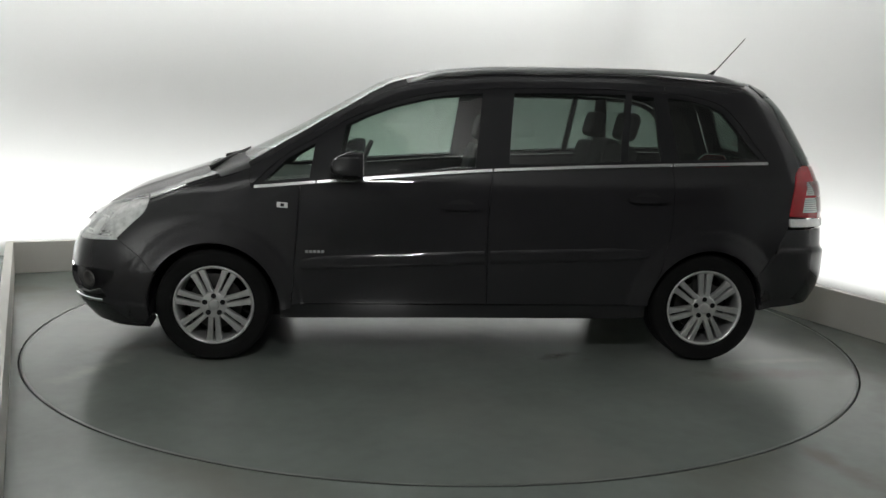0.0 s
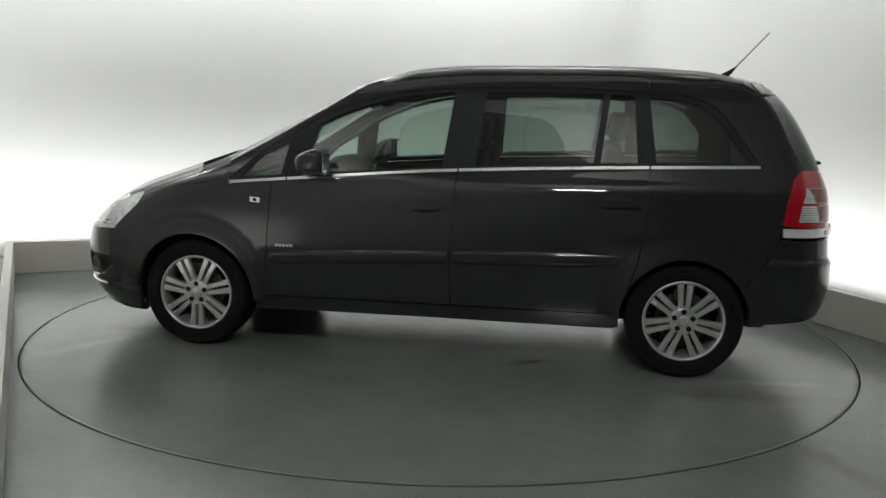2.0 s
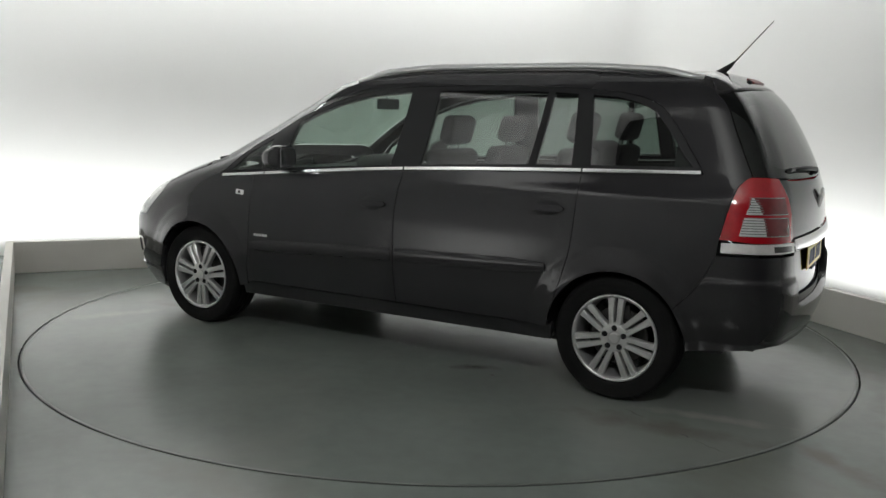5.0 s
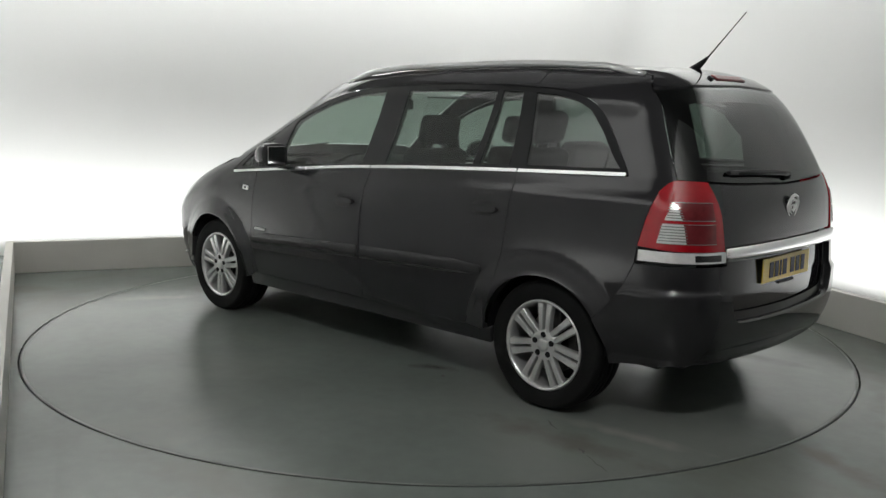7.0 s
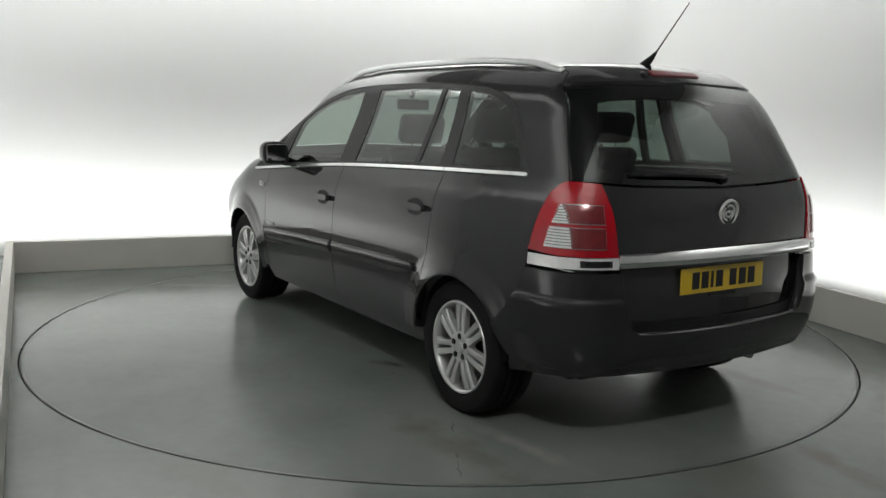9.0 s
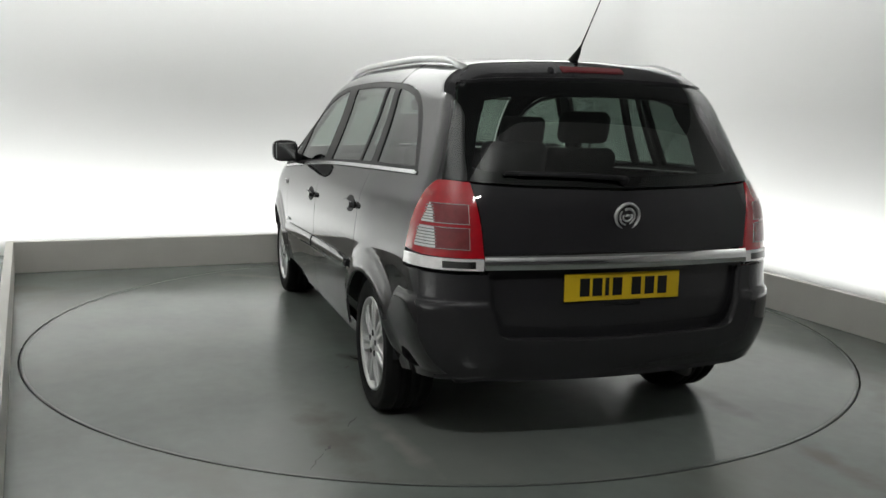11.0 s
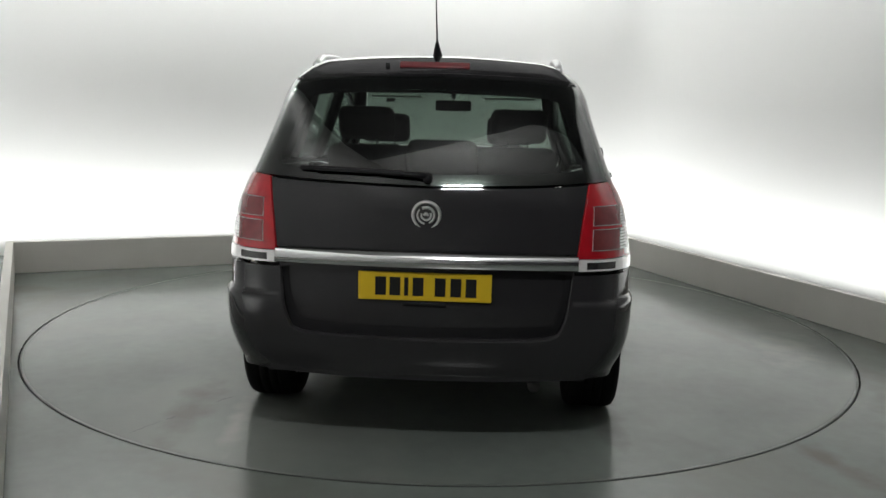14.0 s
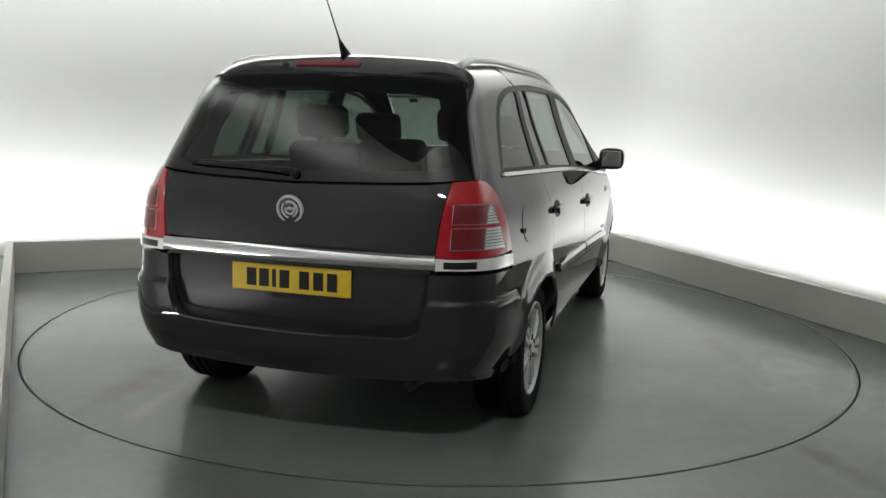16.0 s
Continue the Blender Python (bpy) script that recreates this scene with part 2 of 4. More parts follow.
def body(p):
    """Below 0 inside the car, above 0 outside."""
    x, y, z = p[..., 0], np.abs(p[..., 1]), p[..., 2]
    top = table(x, [2.30, 2.10, 1.91, 1.70, 1.50, 1.29, 1.00, 0.70, 0.40, 0.10, -0.25, -0.90, -1.50, -1.80, -2.2],
                [0.685, 0.822, 0.905, 0.962, 1.030, 1.102, 1.245, 1.41, 1.562, 1.618, 1.642, 1.640, 1.612, 1.598, 1.55])
    slope = table(x, [2.3, 1.9, 1.4, 1.15, 0.6, 0.2, -0.3, -2.2], [0.5, 0.37, 0.37, 0.55, 0.55, 0.25, 0.0, -0.08])
    g_top = (z - top + 0.11 * y * y) / np.sqrt(1 + slope * slope)
    wide = table(z, [0.10, 0.25, 0.36, 0.50, 0.62, 0.75, 0.88, 0.98, 1.06, 1.12, 1.35, 1.50, 1.65],
                 [0.785, 0.830, 0.858, 0.880, 0.884, 0.882, 0.870, 0.853, 0.822, 0.795, 0.708, 0.662, 0.585])
    taper = table(x, [2.3, 1.8, 1.3, 0.6, -0.6, -1.15, -1.7, -2.2], [-0.10, -0.060, -0.003, 0.0, 0.0, -0.004, -0.044, -0.094])
    g_side = (y - wide - taper) * 0.97
    xr = table(z, [0.10, 0.30, 0.42, 0.60, 0.80, 0.98, 1.10, 1.34, 1.54, 1.70], [-2.06, -2.135, -2.15, -2.155, -2.14, -2.122, -2.083, -1.962, -1.832, -1.692])
    g_rear = (xr + 0.14 * y * y - x) * 0.93
    xf = table(z, [0.05, 0.15, 0.26, 0.42, 0.60, 0.72, 0.82, 1.2], [2.06, 2.135, 2.23, 2.292, 2.297, 2.245, 2.165, 1.7])
    g_front = (x - xf + 0.33 * y * y) * 0.93
    g = smax(g_side, g_top, 0.15)
    g = smax(g, g_rear, 0.19)
    return smax(g, g_front, 0.30)


def shoot(origin, way):
    """Where rays from inside leave the body."""
    o, w = np.broadcast_arrays(np.asarray(origin, float), np.asarray(way, float))
    lo, hi = np.zeros(o.shape[:-1]), np.full(o.shape[:-1], 2.6)
    for _ in range(34):
        mid = (lo + hi) / 2
        inside = body(o + mid[..., None] * w) < 0
        lo, hi = np.where(inside, mid, lo), np.where(inside, hi, mid)
    return o + lo[..., None] * w


def normal(p):
    e = 0.004
    g = np.stack([body(p + np.eye(3)[i] * e) - body(p - np.eye(3)[i] * e) for i in range(3)], -1)
    return g / (np.linalg.norm(g, axis=-1, keepdims=True) + 1e-12)


AXIS = {"nose": 1.0, "tail": -1.0}


def put(kind, q):
    """Points of a flat pattern laid on the body: side (x, z), top (x, y), rear and front (y, z), nose and tail (angle, z)."""
    q = np.asarray(q, float)
    a, b, o = q[:, 0], q[:, 1], np.zeros(len(q))
    if kind == "side":
        return shoot(np.stack([a, o, b], -1), (0, 1, 0))
    if kind == "top":
        return shoot(np.stack([a, b, o + 0.35], -1), (0, 0, 1))
    if kind == "rear":
        return shoot(np.stack([o - 0.9, a, b], -1), (-1, 0, 0))
    if kind == "front":
        return shoot(np.stack([o + 0.9, a, b], -1), (1, 0, 0))
    s = 1 if kind == "nose" else -1
    return shoot(np.stack([o + AXIS[kind], o, b], -1), np.stack([s * np.cos(a), np.sin(a), o], -1))


def flat(kind, p):
    """The pattern's coordinates of points on the body."""
    p = np.asarray(p, float)
    if kind == "side":
        return p[:, [0, 2]]
    if kind == "top":
        return p[:, [0, 1]]
    if kind in ("rear", "front"):
        return p[:, [1, 2]]
    s = 1 if kind == "nose" else -1
    return np.stack([np.arctan2(p[:, 1], s * (p[:, 0] - AXIS[kind])), p[:, 2]], -1)


def line(kind, pts, step=0.03, curve=False):
    """A row of points on the body, along straight runs of a pattern or a smooth curve through its points."""
    q = np.asarray(pts, float)
    if curve and len(q) > 2:
        ext = np.vstack([2 * q[0] - q[1], q, 2 * q[-1] - q[-2]])
        out = []
        for i in range(1, len(ext) - 2):
            a, b, c, d = ext[i - 1:i + 3]
            n = max(2, int(np.linalg.norm(c - b) / step))
            for s in np.arange(n) / n:
                out.append(0.5 * (2 * b + (c - a) * s + (2 * a - 5 * b + 4 * c - d) * s * s + (3 * b - a - 3 * c + d) * s ** 3))
        out.append(q[-1])
    else:
        out = []
        for b, c in zip(q[:-1], q[1:]):
            n = max(1, int(np.linalg.norm(c - b) / step))
            out += [b + (c - b) * s for s in np.arange(n) / n]
        out.append(q[-1])
    return put(kind, out)


def mirror(p):
    return np.asarray(p)[::-1] * np.array([1, -1, 1])


def loop(*rows):
    """Rows joined into one outline without doubled points."""
    pts = np.vstack(rows)
    keep = [0]
    for i in range(1, len(pts)):
        if np.linalg.norm(pts[i] - pts[keep[-1]]) > 0.004:
            keep.append(i)
    if np.linalg.norm(pts[keep[-1]] - pts[0]) < 0.004:
        keep.pop()
    return pts[keep]


def inside(q, poly):
    x, y = q[:, 0][:, None], q[:, 1][:, None]
    a, b = poly, np.roll(poly, -1, 0)
    cross = (a[:, 1] > y) != (b[:, 1] > y)
    xi = a[:, 0] + (y - a[:, 1]) * (b[:, 0] - a[:, 0]) / (b[:, 1] - a[:, 1] + 1e-15)
    return (cross & (x < xi)).sum(1) % 2 == 1


def away(q, poly):
    a, b = poly, np.roll(poly, -1, 0)
    ab = b - a
    t = np.clip(((q[:, None] - a) * ab).sum(-1) / ((ab * ab).sum(-1) + 1e-15), 0, 1)
    return np.linalg.norm(q[:, None] - (a + t[..., None] * ab), axis=-1).min(1)


def shrink(poly, d):
    if not d:
        return poly
    e = np.roll(poly, -1, 0) - np.roll(poly, 1, 0)
    n = np.stack([-e[:, 1], e[:, 0]], -1) / (np.linalg.norm(e, axis=1, keepdims=True) + 1e-12)
    area = (poly[:, 0] * np.roll(poly[:, 1], -1) - np.roll(poly[:, 0], -1) * poly[:, 1]).sum()
    return poly + n * d * (1 if area > 0 else -1)


ARCHES = ((1.36, 0.30, 0.352), (-1.35, 0.305, 0.335))


def belt(x):
    return table(x, [1.14, 0.814, -0.132, -1.136, -1.72], [0.952, 0.981, 1.058, 1.104, 1.122])


def relief(p, style):
    """How far a panel stands proud of the smooth body: arch lips, shoulder and bumper creases."""
    x, z = p[:, 0], p[:, 2]
    d = np.zeros(len(p))
    if style in ("side", "rub"):
        for cx, cz, r in ARCHES:
            k = np.hypot(x - cx, z - cz) - r
            d += 0.016 * np.exp(-(k / 0.06) ** 2)
            s = np.clip((0.125 - k) / 0.040, 0, 1)
            d += 0.0055 * s * s * (3 - 2 * s)
        s = np.clip((belt(x) - z - 0.050) / 0.080, 0, 1)
        d += 0.005 * s * s * (3 - 2 * s) - 0.002
    if style == "rub":
        d += 0.010 * np.clip(1 - ((z - table(x, [0.9, -0.1, -1.0], [0.548, 0.592, 0.622])) / 0.036) ** 4, 0, 1)
    elif style == "bumper":
        s = np.clip((0.652 - z) / 0.020, 0, 1)
        d += 0.016 * s * s * (3 - 2 * s)
        s = np.clip((0.54 - z) / 0.20, 0, 1)
        d -= 0.034 * s * s
        for cx, cz, r in ARCHES:
            k = np.hypot(x - cx, z - cz) - r
            d += 0.018 * np.exp(-(k / 0.05) ** 2)
    elif style == "front":
        k = np.hypot(x - ARCHES[0][0], z - ARCHES[0][1]) - ARCHES[0][2]
        s = np.clip((0.125 - k) / 0.040, 0, 1)
        d += 0.016 * np.exp(-(k / 0.06) ** 2) + 0.0055 * s * s * (3 - 2 * s) - 0.004
        s = np.clip((0.315 - z) / 0.03, 0, 1)
        d += 0.010 * s * s * (3 - 2 * s)
    elif style == "bar":
        d += 0.013 * (1 - ((z - 0.800) / 0.031) ** 2)
    elif style == "hood":
        d += 0.006 * np.exp(-((np.abs(p[:, 1]) - 0.42) / 0.05) ** 2)
    return d


from mathutils.geometry import delaunay_2d_cdt


def sheet(kind, outline, holes=(), off=0.0, depth=0.012, step=0.035, gap=0.0028, style=""):
    """Points, normals and faces of a panel on the body, with a turned-in edge."""
    step = min(step, 0.022) if style == "side" else step
    poly = shrink(flat(kind, outline), gap)
    cuts = [shrink(flat(kind, h), 0) for h in holes]
    lo, hi = poly.min(0), poly.max(0)
    gx, gy = np.arange(lo[0], hi[0], step), np.arange(lo[1], hi[1], step * 0.87)
    grid = np.array([(x + (0.5 * step if j % 2 else 0), y) for j, y in enumerate(gy) for x in gx]).reshape(-1, 2)
    if len(grid):
        ok = inside(grid, poly)
        for c in cuts:
            ok &= ~inside(grid, c)
        grid = grid[ok]
        for c in [poly] + cuts:
            if len(grid):
                grid = grid[away(grid, c) > 0.4 * step]
    verts, edges = [], []
    for c in [poly] + cuts:
        n0 = len(verts)
        verts += [Vector(v) for v in c]
        edges += [(n0 + i, n0 + (i + 1) % len(c)) for i in range(len(c))]
    verts += [Vector(v) for v in grid]
    q, _, tris, *_ = delaunay_2d_cdt(verts, edges, [], 0, 1e-6)
    q = np.array([tuple(v) for v in q])
    mid = np.array([q[list(t)].mean(0) for t in tris])
    ok = inside(mid, poly)
    for c in cuts:
        ok &= ~inside(mid, c)
    tris = [t for t, k in zip(tris, ok) if k]

    def place(w):
        p = put(kind, w)
        return p + normal(p) * (off + relief(p, style))[:, None]
    p = place(q)
    e = 0.003
    nrm = np.cross(place(q + [e, 0]) - place(q - [e, 0]), place(q + [0, e]) - place(q - [0, e]))
    nrm /= np.linalg.norm(nrm, axis=1, keepdims=True) + 1e-12
    base = normal(put(kind, q))
    nrm *= np.where((nrm * base).sum(1) < 0, -1, 1)[:, None]
    a, b, c = p[[t[0] for t in tris]], p[[t[1] for t in tris]], p[[t[2] for t in tris]]
    flip = (np.cross(b - a, c - a) * nrm[[t[0] for t in tris]]).sum(1) < 0
    tris = [tuple(reversed(t)) if f else tuple(t) for t, f in zip(tris, flip)]
    if depth:
        count = {}
        for t in tris:
            for i in range(3):
                count[(t[i], t[(i + 1) % 3])] = 1
        rim = [k for k in count if (k[1], k[0]) not in count]
        ids = sorted({i for k in rim for i in k})
        at = {v: len(p) + i for i, v in enumerate(ids)}
        n0 = len(ids)
        outer, inner = p[ids] - nrm[ids] * 0.0004, p[ids] - nrm[ids] * depth
        side = {}
        for i, j in rim:
            d = np.cross(p[j] - p[i], nrm[i])
            d /= np.linalg.norm(d) + 1e-12
            side[i], side[j] = side.get(i, 0) + d, side.get(j, 0) + d
        sn = np.array([side[i] / (np.linalg.norm(side[i]) + 1e-12) for i in ids])
        p = np.vstack([p, outer, inner])
        nrm = np.vstack([nrm, (sn + nrm[ids]) / np.linalg.norm(sn + nrm[ids], axis=1, keepdims=True), sn])
        tris += [(at[j], at[i], at[i] + n0, at[j] + n0) for i, j in rim]
    return p, nrm, tris


def panel(name, kind, outline, material, parent, both=True, label="", **kw):
    """A body panel as a part; both: also its twin on the car's other side."""
    p, nrm, faces = sheet(kind, outline, **kw)
    made = []
    for s in ((1, -1) if both else (1,)):
        me = bpy.data.meshes.new(name)
        me.from_pydata((p * [1, s, 1]).tolist(), [], [f if s > 0 else tuple(reversed(f)) for f in faces])
        me.materials.append(material)
        me.polygons.foreach_set("use_smooth", [True] * len(me.polygons))
        me.normals_split_custom_set_from_vertices((nrm * [1, s, 1]).tolist())
        me.update()
        ob = new(name, me)
        ob.parent = parent[0 if s > 0 else 1] if isinstance(parent, list) else parent
        if label:
            ob["label"] = label
        made.append(ob)
    return made


def tube(pts, radius, n=8, taper=None, squash=1.0):
    """A round bar along points, as a bmesh."""
    bm = bmesh.new()
    rings = []
    P = [Vector(v) for v in pts]
    for i, v in enumerate(P):
        d = (P[min(i + 1, len(P) - 1)] - P[max(i - 1, 0)]).normalized()
        u = d.cross(Vector((0, 0, 1)))
        u = u.normalized() if u.length > 1e-3 else Vector((0, 1, 0))
        w = u.cross(d)
        r = radius if taper is None else radius + (taper - radius) * i / (len(P) - 1)
        rings.append([bm.verts.new(v + (u * math.cos(2 * math.pi * k / n) + w * squash * math.sin(2 * math.pi * k / n)) * r) for k in range(n)])
    for a, b in zip(rings[:-1], rings[1:]):
        for k in range(n):
            bm.faces.new((a[k], a[(k + 1) % n], b[(k + 1) % n], b[k]))
    bm.faces.new(rings[0]), bm.faces.new(rings[-1])
    return bm


def lathe(profile, n=64, axis="y"):
    """A turned shape about the y axis from (radius, y) points."""
    bm = bmesh.new()
    rings = [[bm.verts.new((r * math.cos(2 * math.pi * k / n), y, r * math.sin(2 * math.pi * k / n))) for k in range(n)] for r, y in profile]
    for a, b in zip(rings[:-1], rings[1:]):
        for k in range(n):
            bm.faces.new((a[k], a[(k + 1) % n], b[(k + 1) % n], b[k]))
    return bm


# ---- car materials ----
def paint(name, base):
    """Metallic lacquer: fine flakes under a clear coat, with a light film of dust."""
    m = mat(name, base, 0.45, 0.0, **{"Coat Weight": 1.0, "Coat Roughness": 0.025, "Specular IOR Level": 0.0}, vary=0.10, big=2.0, fine=900, grain=0.5)
    return m


def glass(name, tint):
    """Tinted safety glass: clear through, glossy by its angle."""
    m = bpy.data.materials.new(name)
    m.use_nodes = True
    nt = m.node_tree
    nt.nodes.clear()
    out, mix = nt.nodes.new("ShaderNodeOutputMaterial"), nt.nodes.new("ShaderNodeMixShader")
    tr, gl, lw = nt.nodes.new("ShaderNodeBsdfTransparent"), nt.nodes.new("ShaderNodeBsdfGlossy"), nt.nodes.new("ShaderNodeLayerWeight")
    power, scale = nt.nodes.new("ShaderNodeMath"), nt.nodes.new("ShaderNodeMath")
    tr.inputs[0].default_value = (*tint, 1)
    gl.inputs["Roughness"].default_value = 0.015
    lw.inputs["Blend"].default_value = 0.5
    power.operation, scale.operation = "POWER", "MULTIPLY_ADD"
    power.inputs[1].default_value = 4.5
    scale.inputs[1].default_value, scale.inputs[2].default_value = 0.90, 0.072
    nt.links.new(lw.outputs["Facing"], power.inputs[0])
    nt.links.new(power.outputs[0], scale.inputs[0])
    nt.links.new(scale.outputs[0], mix.inputs[0])
    nt.links.new(tr.outputs[0], mix.inputs[1])
    nt.links.new(gl.outputs[0], mix.inputs[2])
    nt.links.new(mix.outputs[0], out.inputs[0])
    return m


M_PAINT = paint("dark_grey_metallic", (0.0215, 0.0208, 0.0225))
M_BLACK = mat("black_trim", (0.009, 0.009, 0.010), 0.5, vary=0.1, fine=300, **{"Specular IOR Level": 0.25})
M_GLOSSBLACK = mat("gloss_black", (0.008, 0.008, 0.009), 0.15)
M_RUBBER = mat("tyre_rubber", (0.008, 0.008, 0.008), 0.8, **{"Specular IOR Level": 0.15}, vary=0.25, big=8, fine=200, bump=0.2)
M_CHROME = mat("chrome", (0.78, 0.78, 0.79), 0.08, 1.0)
M_STRIP = mat("satin_strip", (0.74, 0.74, 0.75), 0.22, 1.0)
M_ALLOY = mat("silver_alloy", (0.56, 0.56, 0.555), 0.28, 0.6, vary=0.06, big=14, fine=300)
M_RAIL = mat("brushed_rail", (0.66, 0.66, 0.66), 0.32, 0.6, vary=0.05, fine=200)
M_STEEL = mat("brake_steel", (0.085, 0.082, 0.08), 0.45, 0.8, vary=0.2, big=20)
M_RED = mat("red_lens", (0.38, 0.005, 0.012), 0.10, 0.0, **{"Coat Weight": 1.0, "Coat Roughness": 0.02}, vary=0.15, big=25, fine=400)
M_BRAKE = mat("brake_lens", (0.16, 0.006, 0.010), 0.35, vary=0.2, big=30, fine=300)
M_DARKRED = mat("dark_red_lens", (0.18, 0.022, 0.027), 0.14, 0.1, **{"Coat Weight": 1.0}, vary=0.3, big=30, fine=250)
M_CLEAR = mat("clear_reflector", (0.80, 0.79, 0.78), 0.2, 0.25, **{"Coat Weight": 1.0}, vary=0.12, big=40, fine=300)
M_RIB = mat("lens_rib", (0.36, 0.35, 0.35), 0.2, 0.45, **{"Coat Weight": 1.0}, vary=0.2, big=40, fine=300)
M_SMOKE = mat("smoked_lens", (0.030, 0.030, 0.030), 0.12, 0.3, **{"Coat Weight": 1.0}, vary=0.3, big=30, fine=200)
M_YELLOW = mat("yellow_plate", (0.62, 0.42, 0.012), 0.4, vary=0.06, big=10)
M_CLOTH = mat("seat_cloth", (0.020, 0.020, 0.021), 0.9, vary=0.25, big=12, fine=300, bump=0.3)
M_TRIM = mat("interior_plastic", (0.035, 0.035, 0.036), 0.65, vary=0.15, fine=250)
M_LINER = mat("headliner", (0.33, 0.33, 0.32), 0.9, vary=0.05)
M_FRONTGLASS = glass("green_glass", (0.49, 0.58, 0.53))
M_SCREEN = glass("windscreen_glass", (0.62, 0.72, 0.66))
M_REARGLASS = glass("privacy_glass", (0.31, 0.37, 0.34))
M_TAILGLASS = glass("rear_privacy_glass", (0.22, 0.265, 0.24))
M_LENS = glass("clear_lens_plastic", (0.93, 0.94, 0.93))
M_BOWL = mat("lamp_bowl", (0.82, 0.83, 0.83), 0.25, 0.15, vary=0.45, big=22, fine=60)


# ---- the car ----
car = new("car")
tagged(car, "dark grey metallic people carrier with five doors and silver roof rails", "car")

# shared seams
hood_edge = line("side", [(1.705, 0.862), (1.505, 0.938), (1.293, 1.006), (1.165, 1.050)], curve=True)
pillar_edge = line("top", [(1.18, 0.742), (0.95, 0.672), (0.70, 0.615), (0.45, 0.578), (0.20, 0.560), (-0.40, 0.548), (-1.12, 0.538)], curve=True)
roof_edge_back = line("top", [(-1.12, 0.538), (-1.40, 0.530), (-1.655, 0.515)], curve=True)
glass_edge = line("rear", [(0.592, 1.487), (0.640, 1.340), (0.685, 1.200), (0.712, 1.112)], curve=True)
dlo_top = line("side", [(1.150, 0.965), (0.993, 1.107), (0.817, 1.212), (0.639, 1.318), (0.396, 1.413), (0.181, 1.466), (-0.113, 1.496), (-0.695, 1.510), (-1.10, 1.498)], curve=True)
dlo_back = line("side", [(-1.10, 1.498), (-1.25, 1.486), (-1.375, 1.462), (-1.467, 1.420), (-1.55, 1.335), (-1.623, 1.236), (-1.680, 1.158), (-1.705, 1.122)], curve=True)
BELT_PTS = [(1.150, 0.9515), (0.814, 0.981), (0.35, 1.020), (-0.132, 1.057), (-0.65, 1.085), (-1.136, 1.104), (-1.705, 1.122)]
gap_front = line("side", [(0.897, 0.958), (0.912, 0.75), (0.926, 0.54), (0.948, 0.320)], curve=True)
gap_mid = line("side", [(-0.132, 1.044), (-0.109, 0.829), (-0.106, 0.60), (-0.115, 0.320)], curve=True)
gap_rear = line("side", [(-1.136, 1.092), (-1.136, 0.95), (-1.125, 0.76), (-1.095, 0.61), (-1.051, 0.455)], curve=True)


def arch(i, a0, a1):
    cx, cz, r = ARCHES[i]
    n = max(3, int(abs(a1 - a0) / 6))
    return put("side", [(cx + r * math.cos(radians(a0 + (a1 - a0) * k / n)), cz + r * math.sin(radians(a0 + (a1 - a0) * k / n))) for k in range(n + 1)])


def below_belt(x0, x1, d=0.010):
    xs = np.linspace(x0, x1, max(2, int(abs(x1 - x0) / 0.04)))
    return put("side", np.stack([xs, belt(xs) - d], -1))


def ang(i, x, z):
    return math.degrees(math.atan2(z - ARCHES[i][1], x - ARCHES[i][0]))


lamp_back_edge = line("side", [(1.868, 0.660), (1.790, 0.735), (1.722, 0.800), (1.705, 0.858)], curve=True)
front_seam = line("side", [(1.660, 0.474), (1.76, 0.575), (1.862, 0.652)], curve=True)

# front wings
fender = loop(arch(0, 182, 30), front_seam, lamp_back_edge, hood_edge, line("side", [(1.165, 1.050), (1.160, 0.975), (1.150, 0.945)]),
              below_belt(1.14, 0.905), line("side", [(0.897, 0.945), (0.912, 0.75), (0.926, 0.54), (0.948, 0.300)], curve=True))
panel("front_wing", "side", fender, M_PAINT, car, style="side", step=0.022, gap=0.0025)

# doors
front_door = panel("front_door", "side", loop(below_belt(0.897, -0.128), gap_mid, line("side", [(-0.115, 0.325), (0.948, 0.320)]), gap_front[::-1]), M_PAINT, car, style="side")
rear_door = panel("rear_door", "side", loop(below_belt(-0.136, -1.136), gap_rear, arch(1, ang(1, -1.051, 0.455), 4), line("side", [(-1.016, 0.325), (-0.115, 0.325)]), gap_mid[::-1]), M_PAINT, car, style="side", step=0.026)
panel("sill", "side", loop(line("side", [(1.012, 0.312), (0.0, 0.316), (-1.02, 0.318), (-1.02, 0.240), (0.0, 0.232), (1.012, 0.226)])), M_PAINT, car, off=-0.014, depth=0.05, label="body-coloured sill")

# roof sides with the windscreen pillars
panel("roof_side", "side", loop(dlo_top, line("side", [(-1.10, 1.498), (-1.12, 1.52)]), pillar_edge[::-1], line("side", [(1.165, 1.05), (1.160, 0.975)])), M_PAINT, car, gap=0.001, step=0.03)

